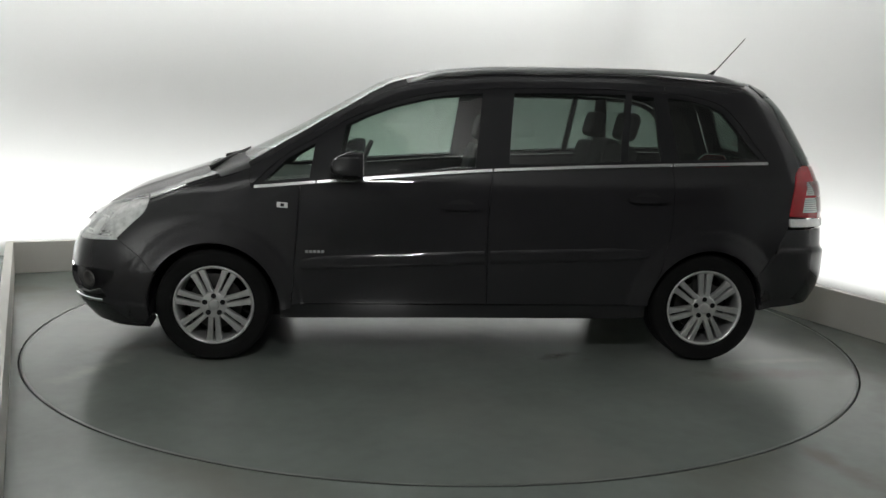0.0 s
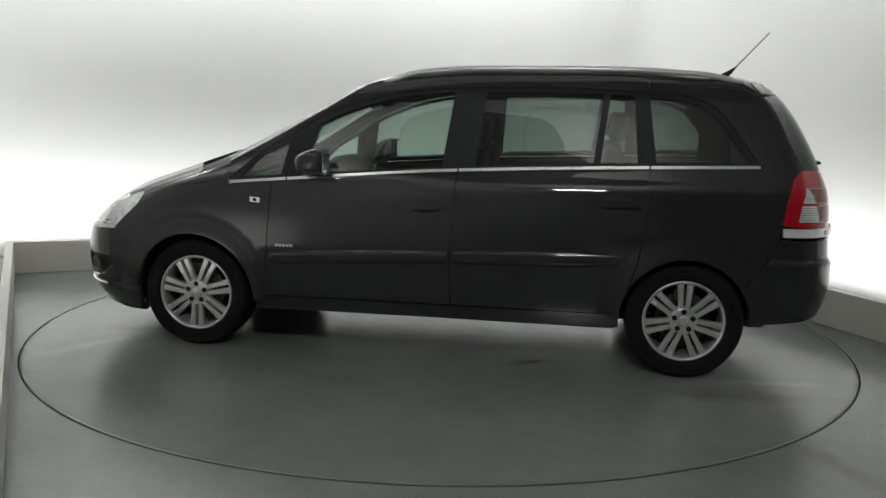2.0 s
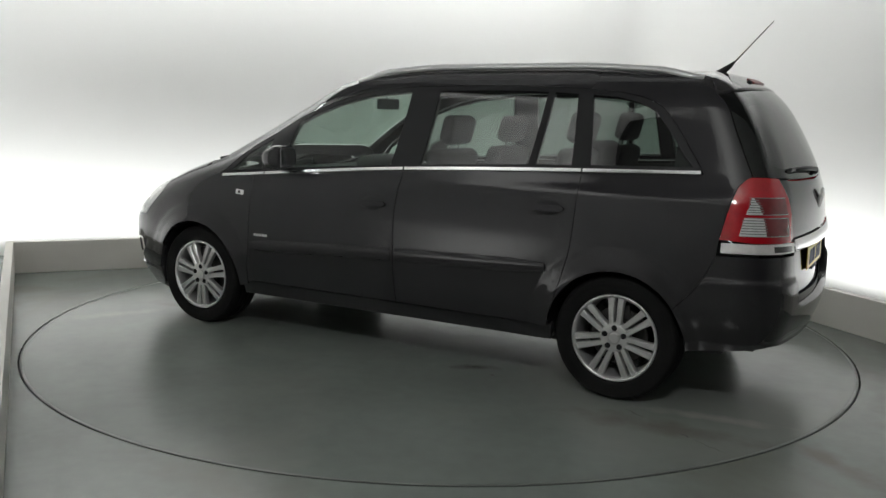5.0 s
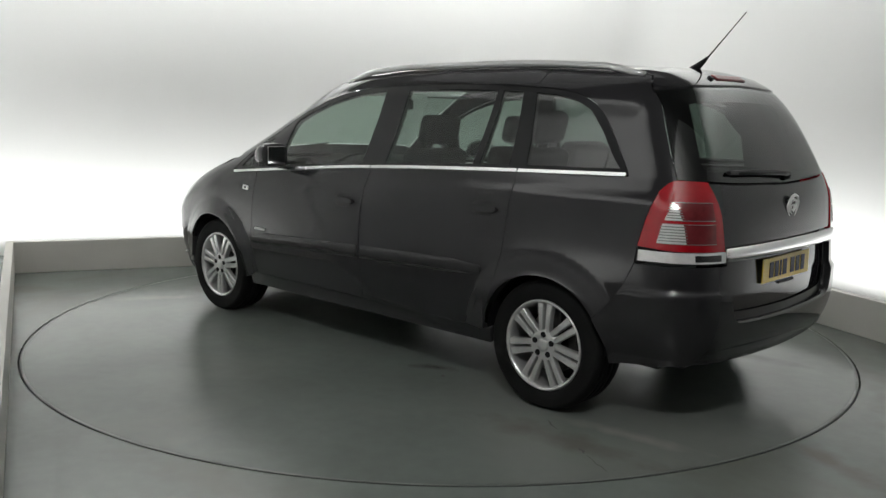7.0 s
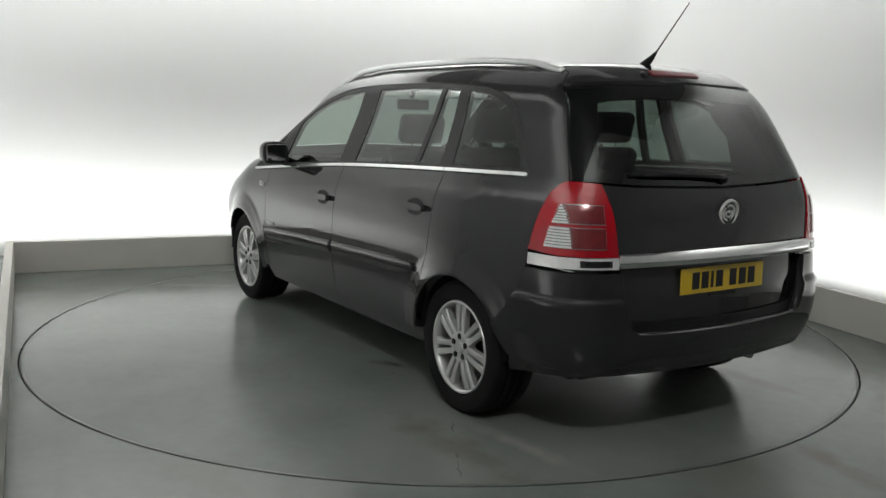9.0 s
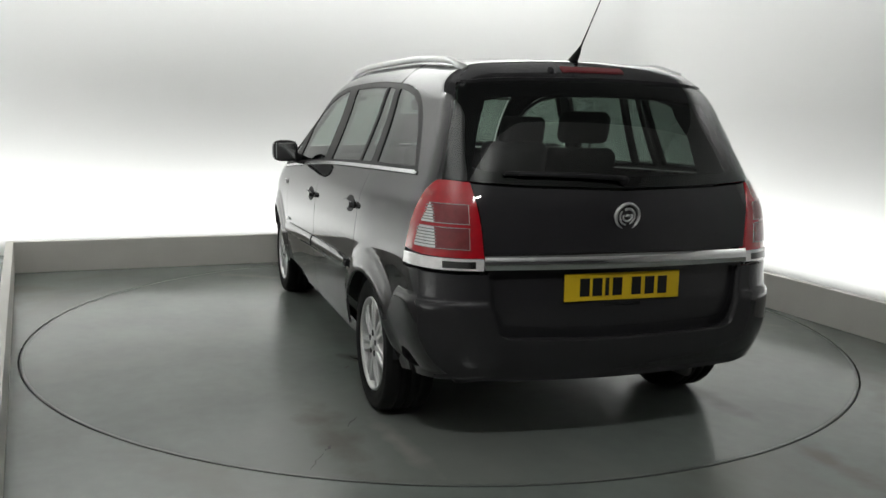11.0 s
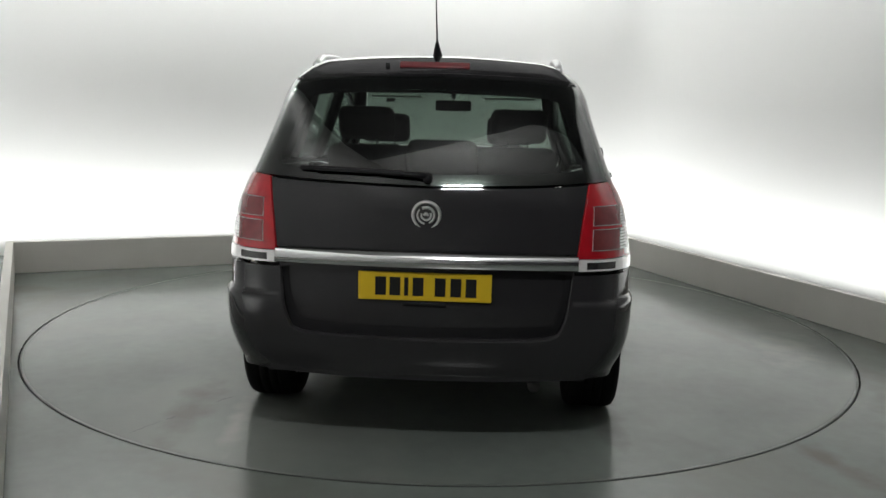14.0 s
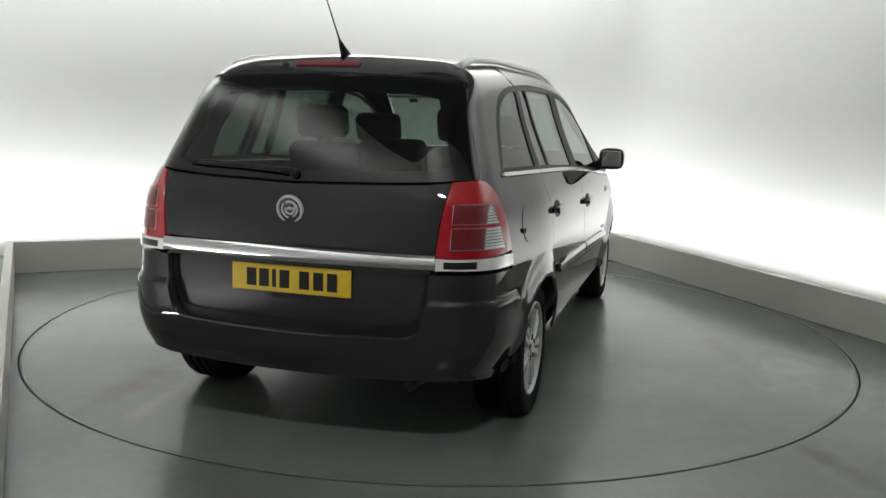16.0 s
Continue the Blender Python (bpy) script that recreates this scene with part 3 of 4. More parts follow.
# rear quarters
lamp_side = line("side", [(-1.862, 1.062), (-1.835, 0.95), (-1.812, 0.83), (-1.806, 0.757)], curve=True)
rear_seam = line("side", [(-1.806, 0.757), (-1.765, 0.665), (-1.715, 0.585), (-1.630, 0.490)], curve=True)
lamp_top = line("tail", flat("tail", np.vstack([put("rear", [(0.712, 1.112)]), put("side", [(-1.89, 1.098), (-1.862, 1.062)])])), curve=True)
quarter = loop(below_belt(-1.136, -1.705, 0.010), dlo_back[::-1], line("side", [(-1.10, 1.498), (-1.12, 1.52)]), roof_edge_back,
               line("side", flat("side", np.vstack([roof_edge_back[-1:], glass_edge[:1]]))), glass_edge, lamp_top, lamp_side, rear_seam,
               arch(1, ang(1, -1.630, 0.490), ang(1, -1.051, 0.455)), gap_rear[::-1])
panel("rear_quarter", "side", quarter, M_PAINT, car, style="side", gap=0.0015, step=0.024)

# hood, windscreen, roof
cowl = line("top", [(1.17, 0.735), (1.22, 0.55), (1.255, 0.30), (1.265, 0.0)], curve=True)
hood_back = line("top", [(1.335, 0.752), (1.385, 0.66), (1.445, 0.40), (1.470, 0.0)], curve=True)
cowl_side = hood_edge[hood_edge[:, 0] < 1.335]
hood_side = hood_edge[hood_edge[:, 0] >= 1.335]
hood_front = line("top", [(1.708, 0.712), (1.80, 0.655), (1.90, 0.55), (1.985, 0.42), (2.07, 0.22), (2.095, 0.0)], curve=True)
half = np.vstack([hood_back[::-1], hood_side[::-1], hood_front])
panel("bonnet", "top", loop(half, mirror(half)), M_PAINT, car, both=False, style="hood", gap=0.003)
half = np.vstack([hood_back[::-1], cowl_side, cowl])
panel("cowl", "top", loop(half, mirror(half)[1:]), M_BLACK, car, both=False, off=-0.010, depth=0.0, gap=-0.002, label="black cowl under the windscreen")
for y0 in (0.30, -0.25):
    q = put("top", [(1.40, y0 + 0.30), (1.34, y0), (1.27, y0 - 0.32)]) + [0, 0, 0.004]
    part("windscreen_wiper", tube([tuple(v) for v in q], 0.011, 8, 0.006), M_BLACK, car, "black windscreen wiper", smooth=True)
header = line("top", [(0.45, 0.570), (0.485, 0.3), (0.50, 0.0)], curve=True)
screen_side = line("top", [(1.17, 0.735), (0.95, 0.665), (0.70, 0.608), (0.45, 0.570)], curve=True)
half = np.vstack([cowl[::-1], screen_side, header])
panel("windscreen", "top", loop(half, mirror(half)), M_SCREEN, car, both=False, off=-0.003, depth=0.0, gap=0.001, label="green-tinted windscreen")[0].visible_shadow = False
tail_roof = line("top", [(-1.655, 0.515), (-1.70, 0.35), (-1.715, 0.0)], curve=True)
half = np.vstack([header[::-1], pillar_edge[pillar_edge[:, 0] < 0.45], roof_edge_back, tail_roof])
panel("roof", "top", loop(half, mirror(half)), M_PAINT, car, both=False, gap=0.001)
half = np.vstack([line("top", [(0.36, 0.0), (0.36, 0.50), (-1.60, 0.48), (-1.64, 0.0)])])
panel("headliner", "top", loop(half, mirror(half)), M_LINER, car, both=False, off=-0.05, depth=0.0, step=0.1, label="pale grey cloth headliner")

# spoiler over the rear window, with the high brake lamp
sp_top = line("rear", flat("rear", tail_roof[::-1]))
half = np.vstack([sp_top, line("rear", [(0.585, 1.496), (0.40, 1.512), (0.0, 1.522)], curve=True)])
panel("spoiler", "rear", loop(half, mirror(half)), M_PAINT, car, both=False, off=0.004, depth=0.03, gap=0.001)
panel("high_brake_lamp", "rear", loop(line("rear", [(-0.145, 1.543), (0.145, 1.543), (0.145, 1.566), (-0.145, 1.566)])), M_BRAKE, car, both=False, off=0.010, depth=0.012, label="narrow red brake lamp")
panel("washer_nozzle", "rear", loop(line("rear", [(0.185, 1.540), (0.205, 1.540), (0.205, 1.556), (0.185, 1.556)])), M_BLACK, car, both=False, off=0.012, depth=0.012)

# rear window and tailgate
half = np.vstack([line("rear", [(0.0, 1.516), (0.40, 1.503), (0.588, 1.486)], curve=True), glass_edge, line("rear", [(0.708, 1.112), (0.62, 1.108), (0.40, 1.096), (0.0, 1.086)], curve=True)])
win = loop(half, mirror(half))
inner = np.vstack([line("rear", [(0.0, 1.462), (0.40, 1.452), (0.515, 1.436)], curve=True), line("rear", [(0.515, 1.436), (0.56, 1.34), (0.60, 1.22), (0.615, 1.175), (0.58, 1.155), (0.40, 1.142), (0.0, 1.132)], curve=True)])
inner = loop(inner, mirror(inner))
panel("rear_window", "rear", win, M_TAILGLASS, car, both=False, depth=0.0, gap=0.001, label="dark tinted rear window")[0].visible_shadow = False
panel("rear_window_border", "rear", win, M_GLOSSBLACK, car, both=False, holes=[inner], off=-0.006, depth=0.02, gap=0.003, label="black printed glass border")
lamp_in = line("rear", [(0.626, 1.104), (0.612, 1.02), (0.600, 0.94), (0.588, 0.822)], curve=True)
half = np.vstack([line("rear", [(0.0, 1.079), (0.40, 1.089), (0.626, 1.101)], curve=True), lamp_in[lamp_in[:, 2] > 0.845], line("rear", [(0.589, 0.834), (0.0, 0.838)])])
tailgate = panel("tailgate", "rear", loop(half, mirror(half)), M_PAINT, car, both=False, gap=0.002)[0]
half = np.vstack([line("rear", [(0.0, 0.834), (0.590, 0.830)]), line("rear", [(0.590, 0.776), (0.0, 0.776)])])
panel("chrome_bar", "rear", loop(half, mirror(half)), M_CHROME, tailgate, both=False, off=0.012, depth=0.03, gap=0.0, step=0.014, style="bar", label="chrome bar across the tailgate")
recess = np.vstack([line("rear", [(0.0, 0.773), (0.572, 0.770)]), line("rear", [(0.572, 0.770), (0.562, 0.66), (0.535, 0.55), (0.49, 0.508), (0.30, 0.498), (0.0, 0.493)], curve=True)])
panel("tailgate_lower", "rear", loop(recess, mirror(recess)), M_PAINT, tailgate, both=False, off=-0.034, depth=0.0, gap=-0.02)

# the shade in the gap round the recess is a black strip
rim_in = np.vstack([line("rear", [(0.552, 0.770), (0.542, 0.66), (0.512, 0.572), (0.47, 0.545), (0.30, 0.537), (0.0, 0.532)], curve=True)])
panel("gate_gap_shade", "rear", loop(np.vstack([recess[np.argmax(recess[:, 1]):], mirror(recess[np.argmax(recess[:, 1]):])[1:], (rim_in * [1, -1, 1]), rim_in[::-1][1:]])), M_BLACK, tailgate, both=False, off=-0.024, depth=0.0, gap=0.0, step=0.02, label="black strip for the shaded gap round the tailgate's lower part")

# rear bumper
half = np.vstack([recess[::-1][:-1], line("rear", [(0.590, 0.757), (0.65, 0.757)]), line("tail", flat("tail", np.vstack([put("rear", [(0.65, 0.757)]), put("side", [(-1.95, 0.757), (-1.806, 0.757)])])))])
half = half[half[:, 2] < 0.7705]
half = np.vstack([half, rear_seam, arch(1, ang(1, -1.630, 0.490), 178), line("side", [(-1.688, 0.286), (-1.86, 0.302), (-2.00, 0.318)]), line("rear", [(0.60, 0.325), (0.30, 0.318), (0.0, 0.316)])])
order = np.vstack([half, mirror(half)])
panel("rear_bumper", "tail", loop(order), M_PAINT, car, both=False, off=0.004, depth=0.045, gap=0.002, style="bumper", step=0.018)
half = np.vstack([line("rear", [(0.0, 0.347), (0.60, 0.356)]), line("tail", flat("tail", np.vstack([put("rear", [(0.60, 0.356)]), put("side", [(-1.95, 0.34)])]))), line("tail", flat("tail", np.vstack([put("side", [(-1.95, 0.30)]), put("rear", [(0.0, 0.30)])])))])
panel("rear_valance", "tail", loop(half, mirror(half)), M_BLACK, car, both=False, off=-0.16, depth=0.05, gap=0.0, label="black lower bumper edge")

# tail lamps
lamp_outline = loop(lamp_in[::-1], line("rear", [(0.626, 1.104), (0.67, 1.108), (0.712, 1.110)]), lamp_top, lamp_side[:-2], line("tail", flat("tail", np.vstack([lamp_side[-3:-2], put("side", [(-1.95, 0.820)]), put("rear", [(0.66, 0.818), (0.590, 0.818)])]))))
tail_lamps = panel("tail_lamp", "tail", lamp_outline, M_RED, car, off=0.006, depth=0.03, gap=0.002, step=0.02, label="red tail lamp wrapping round the corner")


def strip(z0, z1, a, b, zt=0.0):
    """A band of the tail lamp between two places given as (x or y, side or rear)."""
    pa0, pa1 = put(a[1], [(a[0], z0)]), put(a[1], [(a[0], z1)])
    pb0, pb1 = put(b[1], [(b[0], z0)]), put(b[1], [(b[0] + zt, z1)])
    lo = line("tail", flat("tail", np.vstack([pa0, pb0])), 0.02)
    hi = line("tail", flat("tail", np.vstack([pb1, pa1])), 0.02)
    return loop(lo, hi)


for z0, z1, end in ((0.948, 1.020, -1.912), (0.852, 0.934, -1.893)):
    panel("clear_lens", "tail", strip(z0, z1, (0.642, "rear"), (end, "side"), -0.014), M_CLEAR, tail_lamps, off=0.008, depth=0.006, step=0.02, gap=0.001, label="clear ribbed lens")
    panel("inner_lens", "tail", strip(z0 + 0.001, z1 - 0.001, (0.6435, "rear"), (0.755, "rear")), M_DARKRED, tail_lamps, off=0.0105, depth=0.004, step=0.02, gap=0.001, label="smoky red lens")
    for k in range(1, 7):
        zz = z0 + (z1 - z0) * k / 7
        panel("lens_rib", "tail", strip(zz - 0.0022, zz + 0.0022, (0.750, "rear"), (end - 0.008, "side")), M_RIB, tail_lamps, off=0.0105, depth=0.004, step=0.02, gap=0.0)
    for zz in (z0, z1):
        panel("lens_edge", "tail", strip(zz - 0.0012, zz + 0.0012, (0.636, "rear"), (end - 0.004, "side")), M_RIB, tail_lamps, off=0.011, depth=0.006, step=0.02, gap=0.0, label="bright lens edge")
panel("reflector_strip", "tail", strip(0.772, 0.818, (0.592, "rear"), (-1.822, "side")), M_CLEAR, tail_lamps, off=0.012, depth=0.03, step=0.02, gap=0.001, label="clear white reversing lamp strip")
panel("reversing_bulb_window", "tail", strip(0.780, 0.808, (0.622, "rear"), (0.735, "rear")), M_SMOKE, tail_lamps, off=0.0135, depth=0.003, step=0.02, gap=0.001, label="dark clear window of the reversing lamp")


# number plate, badge, wiper
def rear_at(y, z, out=0.0):
    p = put("rear", [(y, z)])
    return Vector((p + normal(p) * out)[0])


plate = new("number_plate", bpy.data.meshes.new("number_plate"))
bm = bmesh.new()
box(bm, -0.006, 0.0, -0.26, 0.26, -0.0555, 0.0555, 0.002)
bm.to_mesh(plate.data)
bm.free()
plate.data.materials.append(M_YELLOW)
plate.parent = tailgate
plate["label"] = "yellow number plate with plain dark bars"
plate.matrix_basis = pose(-2.118, 0, 0.697, 0, 1, 0)
for i, y in enumerate((0.172, 0.116, 0.072, 0.026, -0.060, -0.121, -0.180)):
    bm = bmesh.new()
    w = 0.008 if i == 2 else 0.021
    box(bm, -0.0085, -0.0055, y - w, y + w, -0.036, 0.036)
    part("plate_bar", bm, M_BLACK, plate)
bm = bmesh.new()
box(bm, -2.128, -2.095, -0.085, 0.085, 0.622, 0.634, 0.003)
part("gate_grip", bm, M_BLACK, tailgate, "dark tailgate grip")

c = rear_at(0, 0.979, 0.0)
tilt = Matrix.Translation(c) @ pose(0, 0, 0, 0, 0, 90) @ pose(0, 0, 0, -8, 0, 0)
badge_bm = lathe([(0.046, 0.002), (0.047, 0.010), (0.051, 0.013), (0.056, 0.010), (0.058, 0.0)], 48)
bmesh.ops.transform(badge_bm, matrix=tilt, verts=badge_bm.verts)
badge = part("badge", badge_bm, M_ALLOY, tailgate, "round silver badge with a plain relief", smooth=True)
b2 = lathe([(0.0, 0.004), (0.030, 0.004), (0.047, 0.003)], 40)
bmesh.ops.transform(b2, matrix=tilt, verts=b2.verts)
part("badge_ground", b2, M_STEEL, badge)
for r0, a0, a1, w in ((0.031, 60, 250, 0.006), (0.019, 150, 380, 0.0055), (0.034, 280, 400, 0.005), (0.006, 0, 200, 0.007)):
    arc = [tilt @ Vector((r0 * math.cos(radians(a0 + (a1 - a0) * k / 14)), 0.006, r0 * math.sin(radians(a0 + (a1 - a0) * k / 14)))) for k in range(15)]
    part("badge_relief", tube(arc, w, 8, w * 0.6), M_ALLOY, badge, smooth=True)
for y0, n in ((0.50, 6), (-0.50, 3)):
    for k in range(n):
        y = y0 - 0.020 * k * (1 if y0 > 0 else -1)
        bm = bmesh.new()
        p = rear_at(y, 0.806, 0.018)
        box(bm, p.x - 0.004, p.x + 0.004, y - 0.007, y + 0.007, 0.799, 0.813)
        part("script_bar", bm, M_STEEL, tailgate, "small grey bar of lettering")

wip = [rear_at(0.0, 1.118, 0.018), rear_at(0.05, 1.121, 0.022), rear_at(0.2, 1.128, 0.020), rear_at(0.44, 1.132, 0.022)]
wiper = part("rear_wiper", tube(wip, 0.013, 8, 0.006), M_BLACK, tailgate, "black rear wiper arm", smooth=True)
part("wiper_blade", tube([rear_at(0.10, 1.131, 0.012), rear_at(0.30, 1.137, 0.012), rear_at(0.50, 1.138, 0.012)], 0.010, 6), M_BLACK, wiper)
bm = bmesh.new()
bmesh.ops.create_uvsphere(bm, u_segments=16, v_segments=8, radius=0.020)
bmesh.ops.transform(bm, matrix=Matrix.Translation(rear_at(0.0, 1.114, 0.010)), verts=bm.verts)
part("wiper_hub", bm, M_BLACK, wiper, smooth=True)

# ---- side windows ----
QUARTERLIGHT = [(1.085, 0.982), (0.850, 1.003), (0.822, 1.185), (0.975, 1.098)]
FRONTPANE = [(0.715, 1.016), (0.660, 1.285), (0.55, 1.338), (0.396, 1.393), (0.181, 1.446), (-0.085, 1.474), (-0.040, 1.072)]
REARPANE = [(-0.222, 1.085), (-0.258, 1.476), (-0.60, 1.486), (-0.888, 1.482), (-0.845, 1.118)]
SMALLPANE = [(-0.882, 1.120), (-0.922, 1.481), (-1.048, 1.474), (-1.075, 1.127)]
BACKPANE = [(-1.170, 1.132), (-1.125, 1.472), (-1.25, 1.462), (-1.36, 1.437), (-1.445, 1.395), (-1.53, 1.30), (-1.600, 1.205), (-1.655, 1.145)]
panes = {"quarterlight": QUARTERLIGHT, "front_side_window": FRONTPANE, "rear_side_window": REARPANE, "rear_vent_window": SMALLPANE, "rear_quarter_window": BACKPANE}
outlines = {k: loop(line("side", v + v[:1])) for k, v in panes.items()}
dlo = loop(dlo_top, dlo_back, line("side", BELT_PTS[::-1]))
panel("window_frame", "side", dlo, M_BLACK, car, holes=list(outlines.values()), off=-0.003, depth=0.03, gap=0.002, label="black window frames and pillars")
for name, o in outlines.items():
    made = panel(name, "side", o, M_FRONTGLASS if name in ("quarterlight", "front_side_window") else M_TAILGLASS if name == "rear_quarter_window" else M_REARGLASS, car, off=-0.008, depth=0.0, gap=-0.004, step=0.05,
                 label="green-tinted side window" if "front" in name or "light" in name else "dark tinted side window")
    for ob in made:
        ob.visible_shadow = False
# bright strip along the window line, one piece a panel
for x0, x1, own in ((1.138, 0.818, car), (0.810, -0.128, front_door), (-0.137, -1.132, rear_door), (-1.141, -1.695, car)):
    xs = np.linspace(x0, x1, max(3, int((x0 - x1) / 0.03)))
    lo, hi = np.stack([xs, belt(xs) - 0.009], -1), np.stack([xs, belt(xs) + 0.006], -1)[::-1]
    panel("bright_strip", "side", loop(put("side", lo), put("side", hi)), M_STRIP, own, off=0.008, depth=0.014, gap=0.0, label="thin bright window strip")

# rub strips, handles, lamps on the doors
for x0, x1, own in ((0.895, -0.090, front_door), (-0.122, -1.00, rear_door)):
    xs = np.linspace(x0, x1, 30)
    zc = table(xs, [0.9, -0.1, -1.0], [0.548, 0.592, 0.622])
    hw = np.full(30, 0.036)
    if own is rear_door:
        hw[-8:] = 0.036 * np.linspace(1, 0.55, 8)
    else:
        hw[:4] = 0.036 * np.linspace(0.6, 1, 4)
    rub = loop(put("side", np.stack([xs, zc - hw], -1)), put("side", np.stack([xs, zc + hw], -1)[::-1]))
    panel("rub_strip", "side", rub, M_PAINT, own, off=0.008, depth=0.016, gap=0.0, step=0.012, style="rub", label="body-coloured rub strip")
for cx, cz, own in ((0.045, 0.862, front_door), (-0.978, 0.915, rear_door)):
    cup = [(cx - 0.005 + 0.078 * math.cos(a), cz + 0.040 * math.sin(a)) for a in np.linspace(0, 2 * math.pi, 28)[:-1]]
    panel("handle_cup", "side", loop(put("side", cup)), M_BLACK, own, off=0.0022, depth=0.004, gap=0.0, step=0.02, style="side", label="dark recess behind the handle")
    grip = [(cx + 0.105 * abs(math.cos(a)) ** 0.5 * (1 if math.cos(a) > 0 else -1), cz - 0.002 + 0.016 * abs(math.sin(a)) ** 0.7 * (1 if math.sin(a) > 0 else -1)) for a in np.linspace(0, 2 * math.pi, 41)[:-1]]
    panel("door_handle", "side", loop(put("side", grip)), M_PAINT, own, off=0.034, depth=0.022, gap=0.0, step=0.02, label="body-coloured pull handle")
rep = [(0.962, 0.842), (1.018, 0.846), (1.018, 0.874), (0.962, 0.870)]
reps = panel("side_repeater", "side", loop(line("side", rep + rep[:1])), M_CLEAR, car, off=0.008, depth=0.010, gap=0.0, step=0.02, style="side", label="small clear side indicator")
panel("repeater_mark", "side", loop(line("side", [(0.980, 0.850), (0.998, 0.851), (0.998, 0.866), (0.980, 0.865), (0.980, 0.850)])), M_GLOSSBLACK, reps, off=0.010, depth=0.002, gap=0.0, step=0.02, style="side")
for k in range(5):
    x = 0.868 - 0.021 * k
    panel("script_bar", "side", loop(line("side", [(x, 0.607), (x - 0.015, 0.6075), (x - 0.015, 0.621), (x, 0.6205), (x, 0.607)])), M_ALLOY, front_door, off=0.012, depth=0.004, gap=0.0, step=0.02, label="small bright bar of lettering")
flap = [(-1.560 + 0.0775 * math.cos(a), 0.905 + 0.0775 * math.sin(a)) for a in np.linspace(0, 2 * math.pi, 40)[:-1]]

# ---- nose ----
lamp_bottom = line("nose", flat("nose", np.vstack([put("side", [(1.862, 0.652)]), put("nose", [(0.52, 0.640), (0.30, 0.648)])])), curve=True)
grille_low = line("nose", [(0.30, 0.648), (0.18, 0.600), (0.0, 0.590)], curve=True)
half = np.vstack([lamp_bottom * 1.0, grille_low])
fog = [(0.635, 0.478), (0.78, 0.482), (0.715, 0.40), (0.66, 0.345), (0.52, 0.325), (0.43, 0.36), (0.42, 0.45)]
fog3 = put("nose", [(a * 0.92, z) for a, z in [(0.52, 0.480), (0.70, 0.487), (0.80, 0.480), (0.775, 0.43), (0.70, 0.37), (0.60, 0.335), (0.50, 0.335), (0.44, 0.40), (0.45, 0.46)]])
fog_l = loop(line("nose", np.vstack([flat("nose", fog3), flat("nose", fog3[:1])]), 0.03))
low = line("nose", [(0.33, 0.46), (0.0, 0.46), (-0.33, 0.46), (-0.33, 0.30), (0.0, 0.29), (0.33, 0.30), (0.33, 0.46)], 0.04)
bottom = np.vstack([line("side", [(1.706, 0.235), (1.74, 0.19)]), line("nose", flat("nose", np.vstack([put("side", [(1.74, 0.19)]), put("nose", [(0.55, 0.175), (0.0, 0.17)])])))])
left = np.vstack([bottom[::-1], arch(0, -8, 0)[:0], arch(0, ang(0, 1.706, 0.235), ang(0, 1.66, 0.474)), front_seam, half])
front_bumper = panel("front_bumper", "nose", loop(left, mirror(left)), M_PAINT, car, both=False, holes=[fog_l, loop(fog_l[::-1] * [1, -1, 1]), loop(low)], off=0.002, depth=0.03, gap=0.0015, step=0.025, style="front")[0]
low_lip = put("nose", flat("nose", bottom) - [0.0, 0.038])
panel("front_lip", "nose", loop(bottom, mirror(bottom)[1:], low_lip * [1, -1, 1], low_lip[::-1][1:]), M_BLACK, front_bumper, both=False, off=-0.016, depth=0.03, gap=0.0, step=0.025, label="black lower lip of the front bumper")
panel("fog_recess", "nose", fog_l, M_BLACK, [front_bumper, front_bumper], off=-0.03, depth=0.0, gap=-0.02, label="black fog lamp recess")
panel("lower_grille", "nose", loop(low), M_BLACK, front_bumper, both=False, off=-0.03, depth=0.0, gap=-0.02, label="black lower grille")
for s in (1, -1):
    bm = lathe([(0.0, 0.0), (0.030, 0.002), (0.042, 0.010), (0.047, 0.0)], 24)
    p = put("nose", [(0.58, 0.415)])
    n = normal(p)[0]
    m = Matrix.Translation(Vector(p[0] - n * 0.018)) @ Vector(n).to_track_quat("Y", "Z").to_matrix().to_4x4()
    bmesh.ops.transform(bm, matrix=m, verts=bm.verts)
    if s < 0:
        bmesh.ops.scale(bm, vec=(1, -1, 1), verts=bm.verts)
    part("fog_lamp", bm, M_STEEL, front_bumper, "round dark fog lamp", smooth=True)
blade = line("nose", [(0.42, 0.318), (0.52, 0.312), (0.64, 0.314), (0.64, 0.303), (0.52, 0.298), (0.42, 0.306)], 0.03)
panel("bright_blade", "nose", loop(blade), M_CHROME, [front_bumper, front_bumper], off=0.012, depth=0.010, gap=0.0, label="bright trim under the fog lamp")
head = loop(lamp_back_edge[::-1], lamp_bottom, put("nose", [(0.285, 0.70), (0.295, 0.745)]), line("top", flat("top", hood_front[::-1]))[::-1][::-1][:0], hood_front[::-1][(hood_front[::-1][:, 1] > 0.36)])
headlamps = panel("headlamp", "nose", head, M_BOWL, car, off=-0.022, depth=0.0, gap=-0.004, step=0.025, label="clear headlamp with bright reflectors")
for ob in panel("headlamp_lens", "nose", head, M_LENS, headlamps, off=0.003, depth=0.012, gap=0.002, step=0.025, label="clear lens"):
    ob.visible_shadow = False
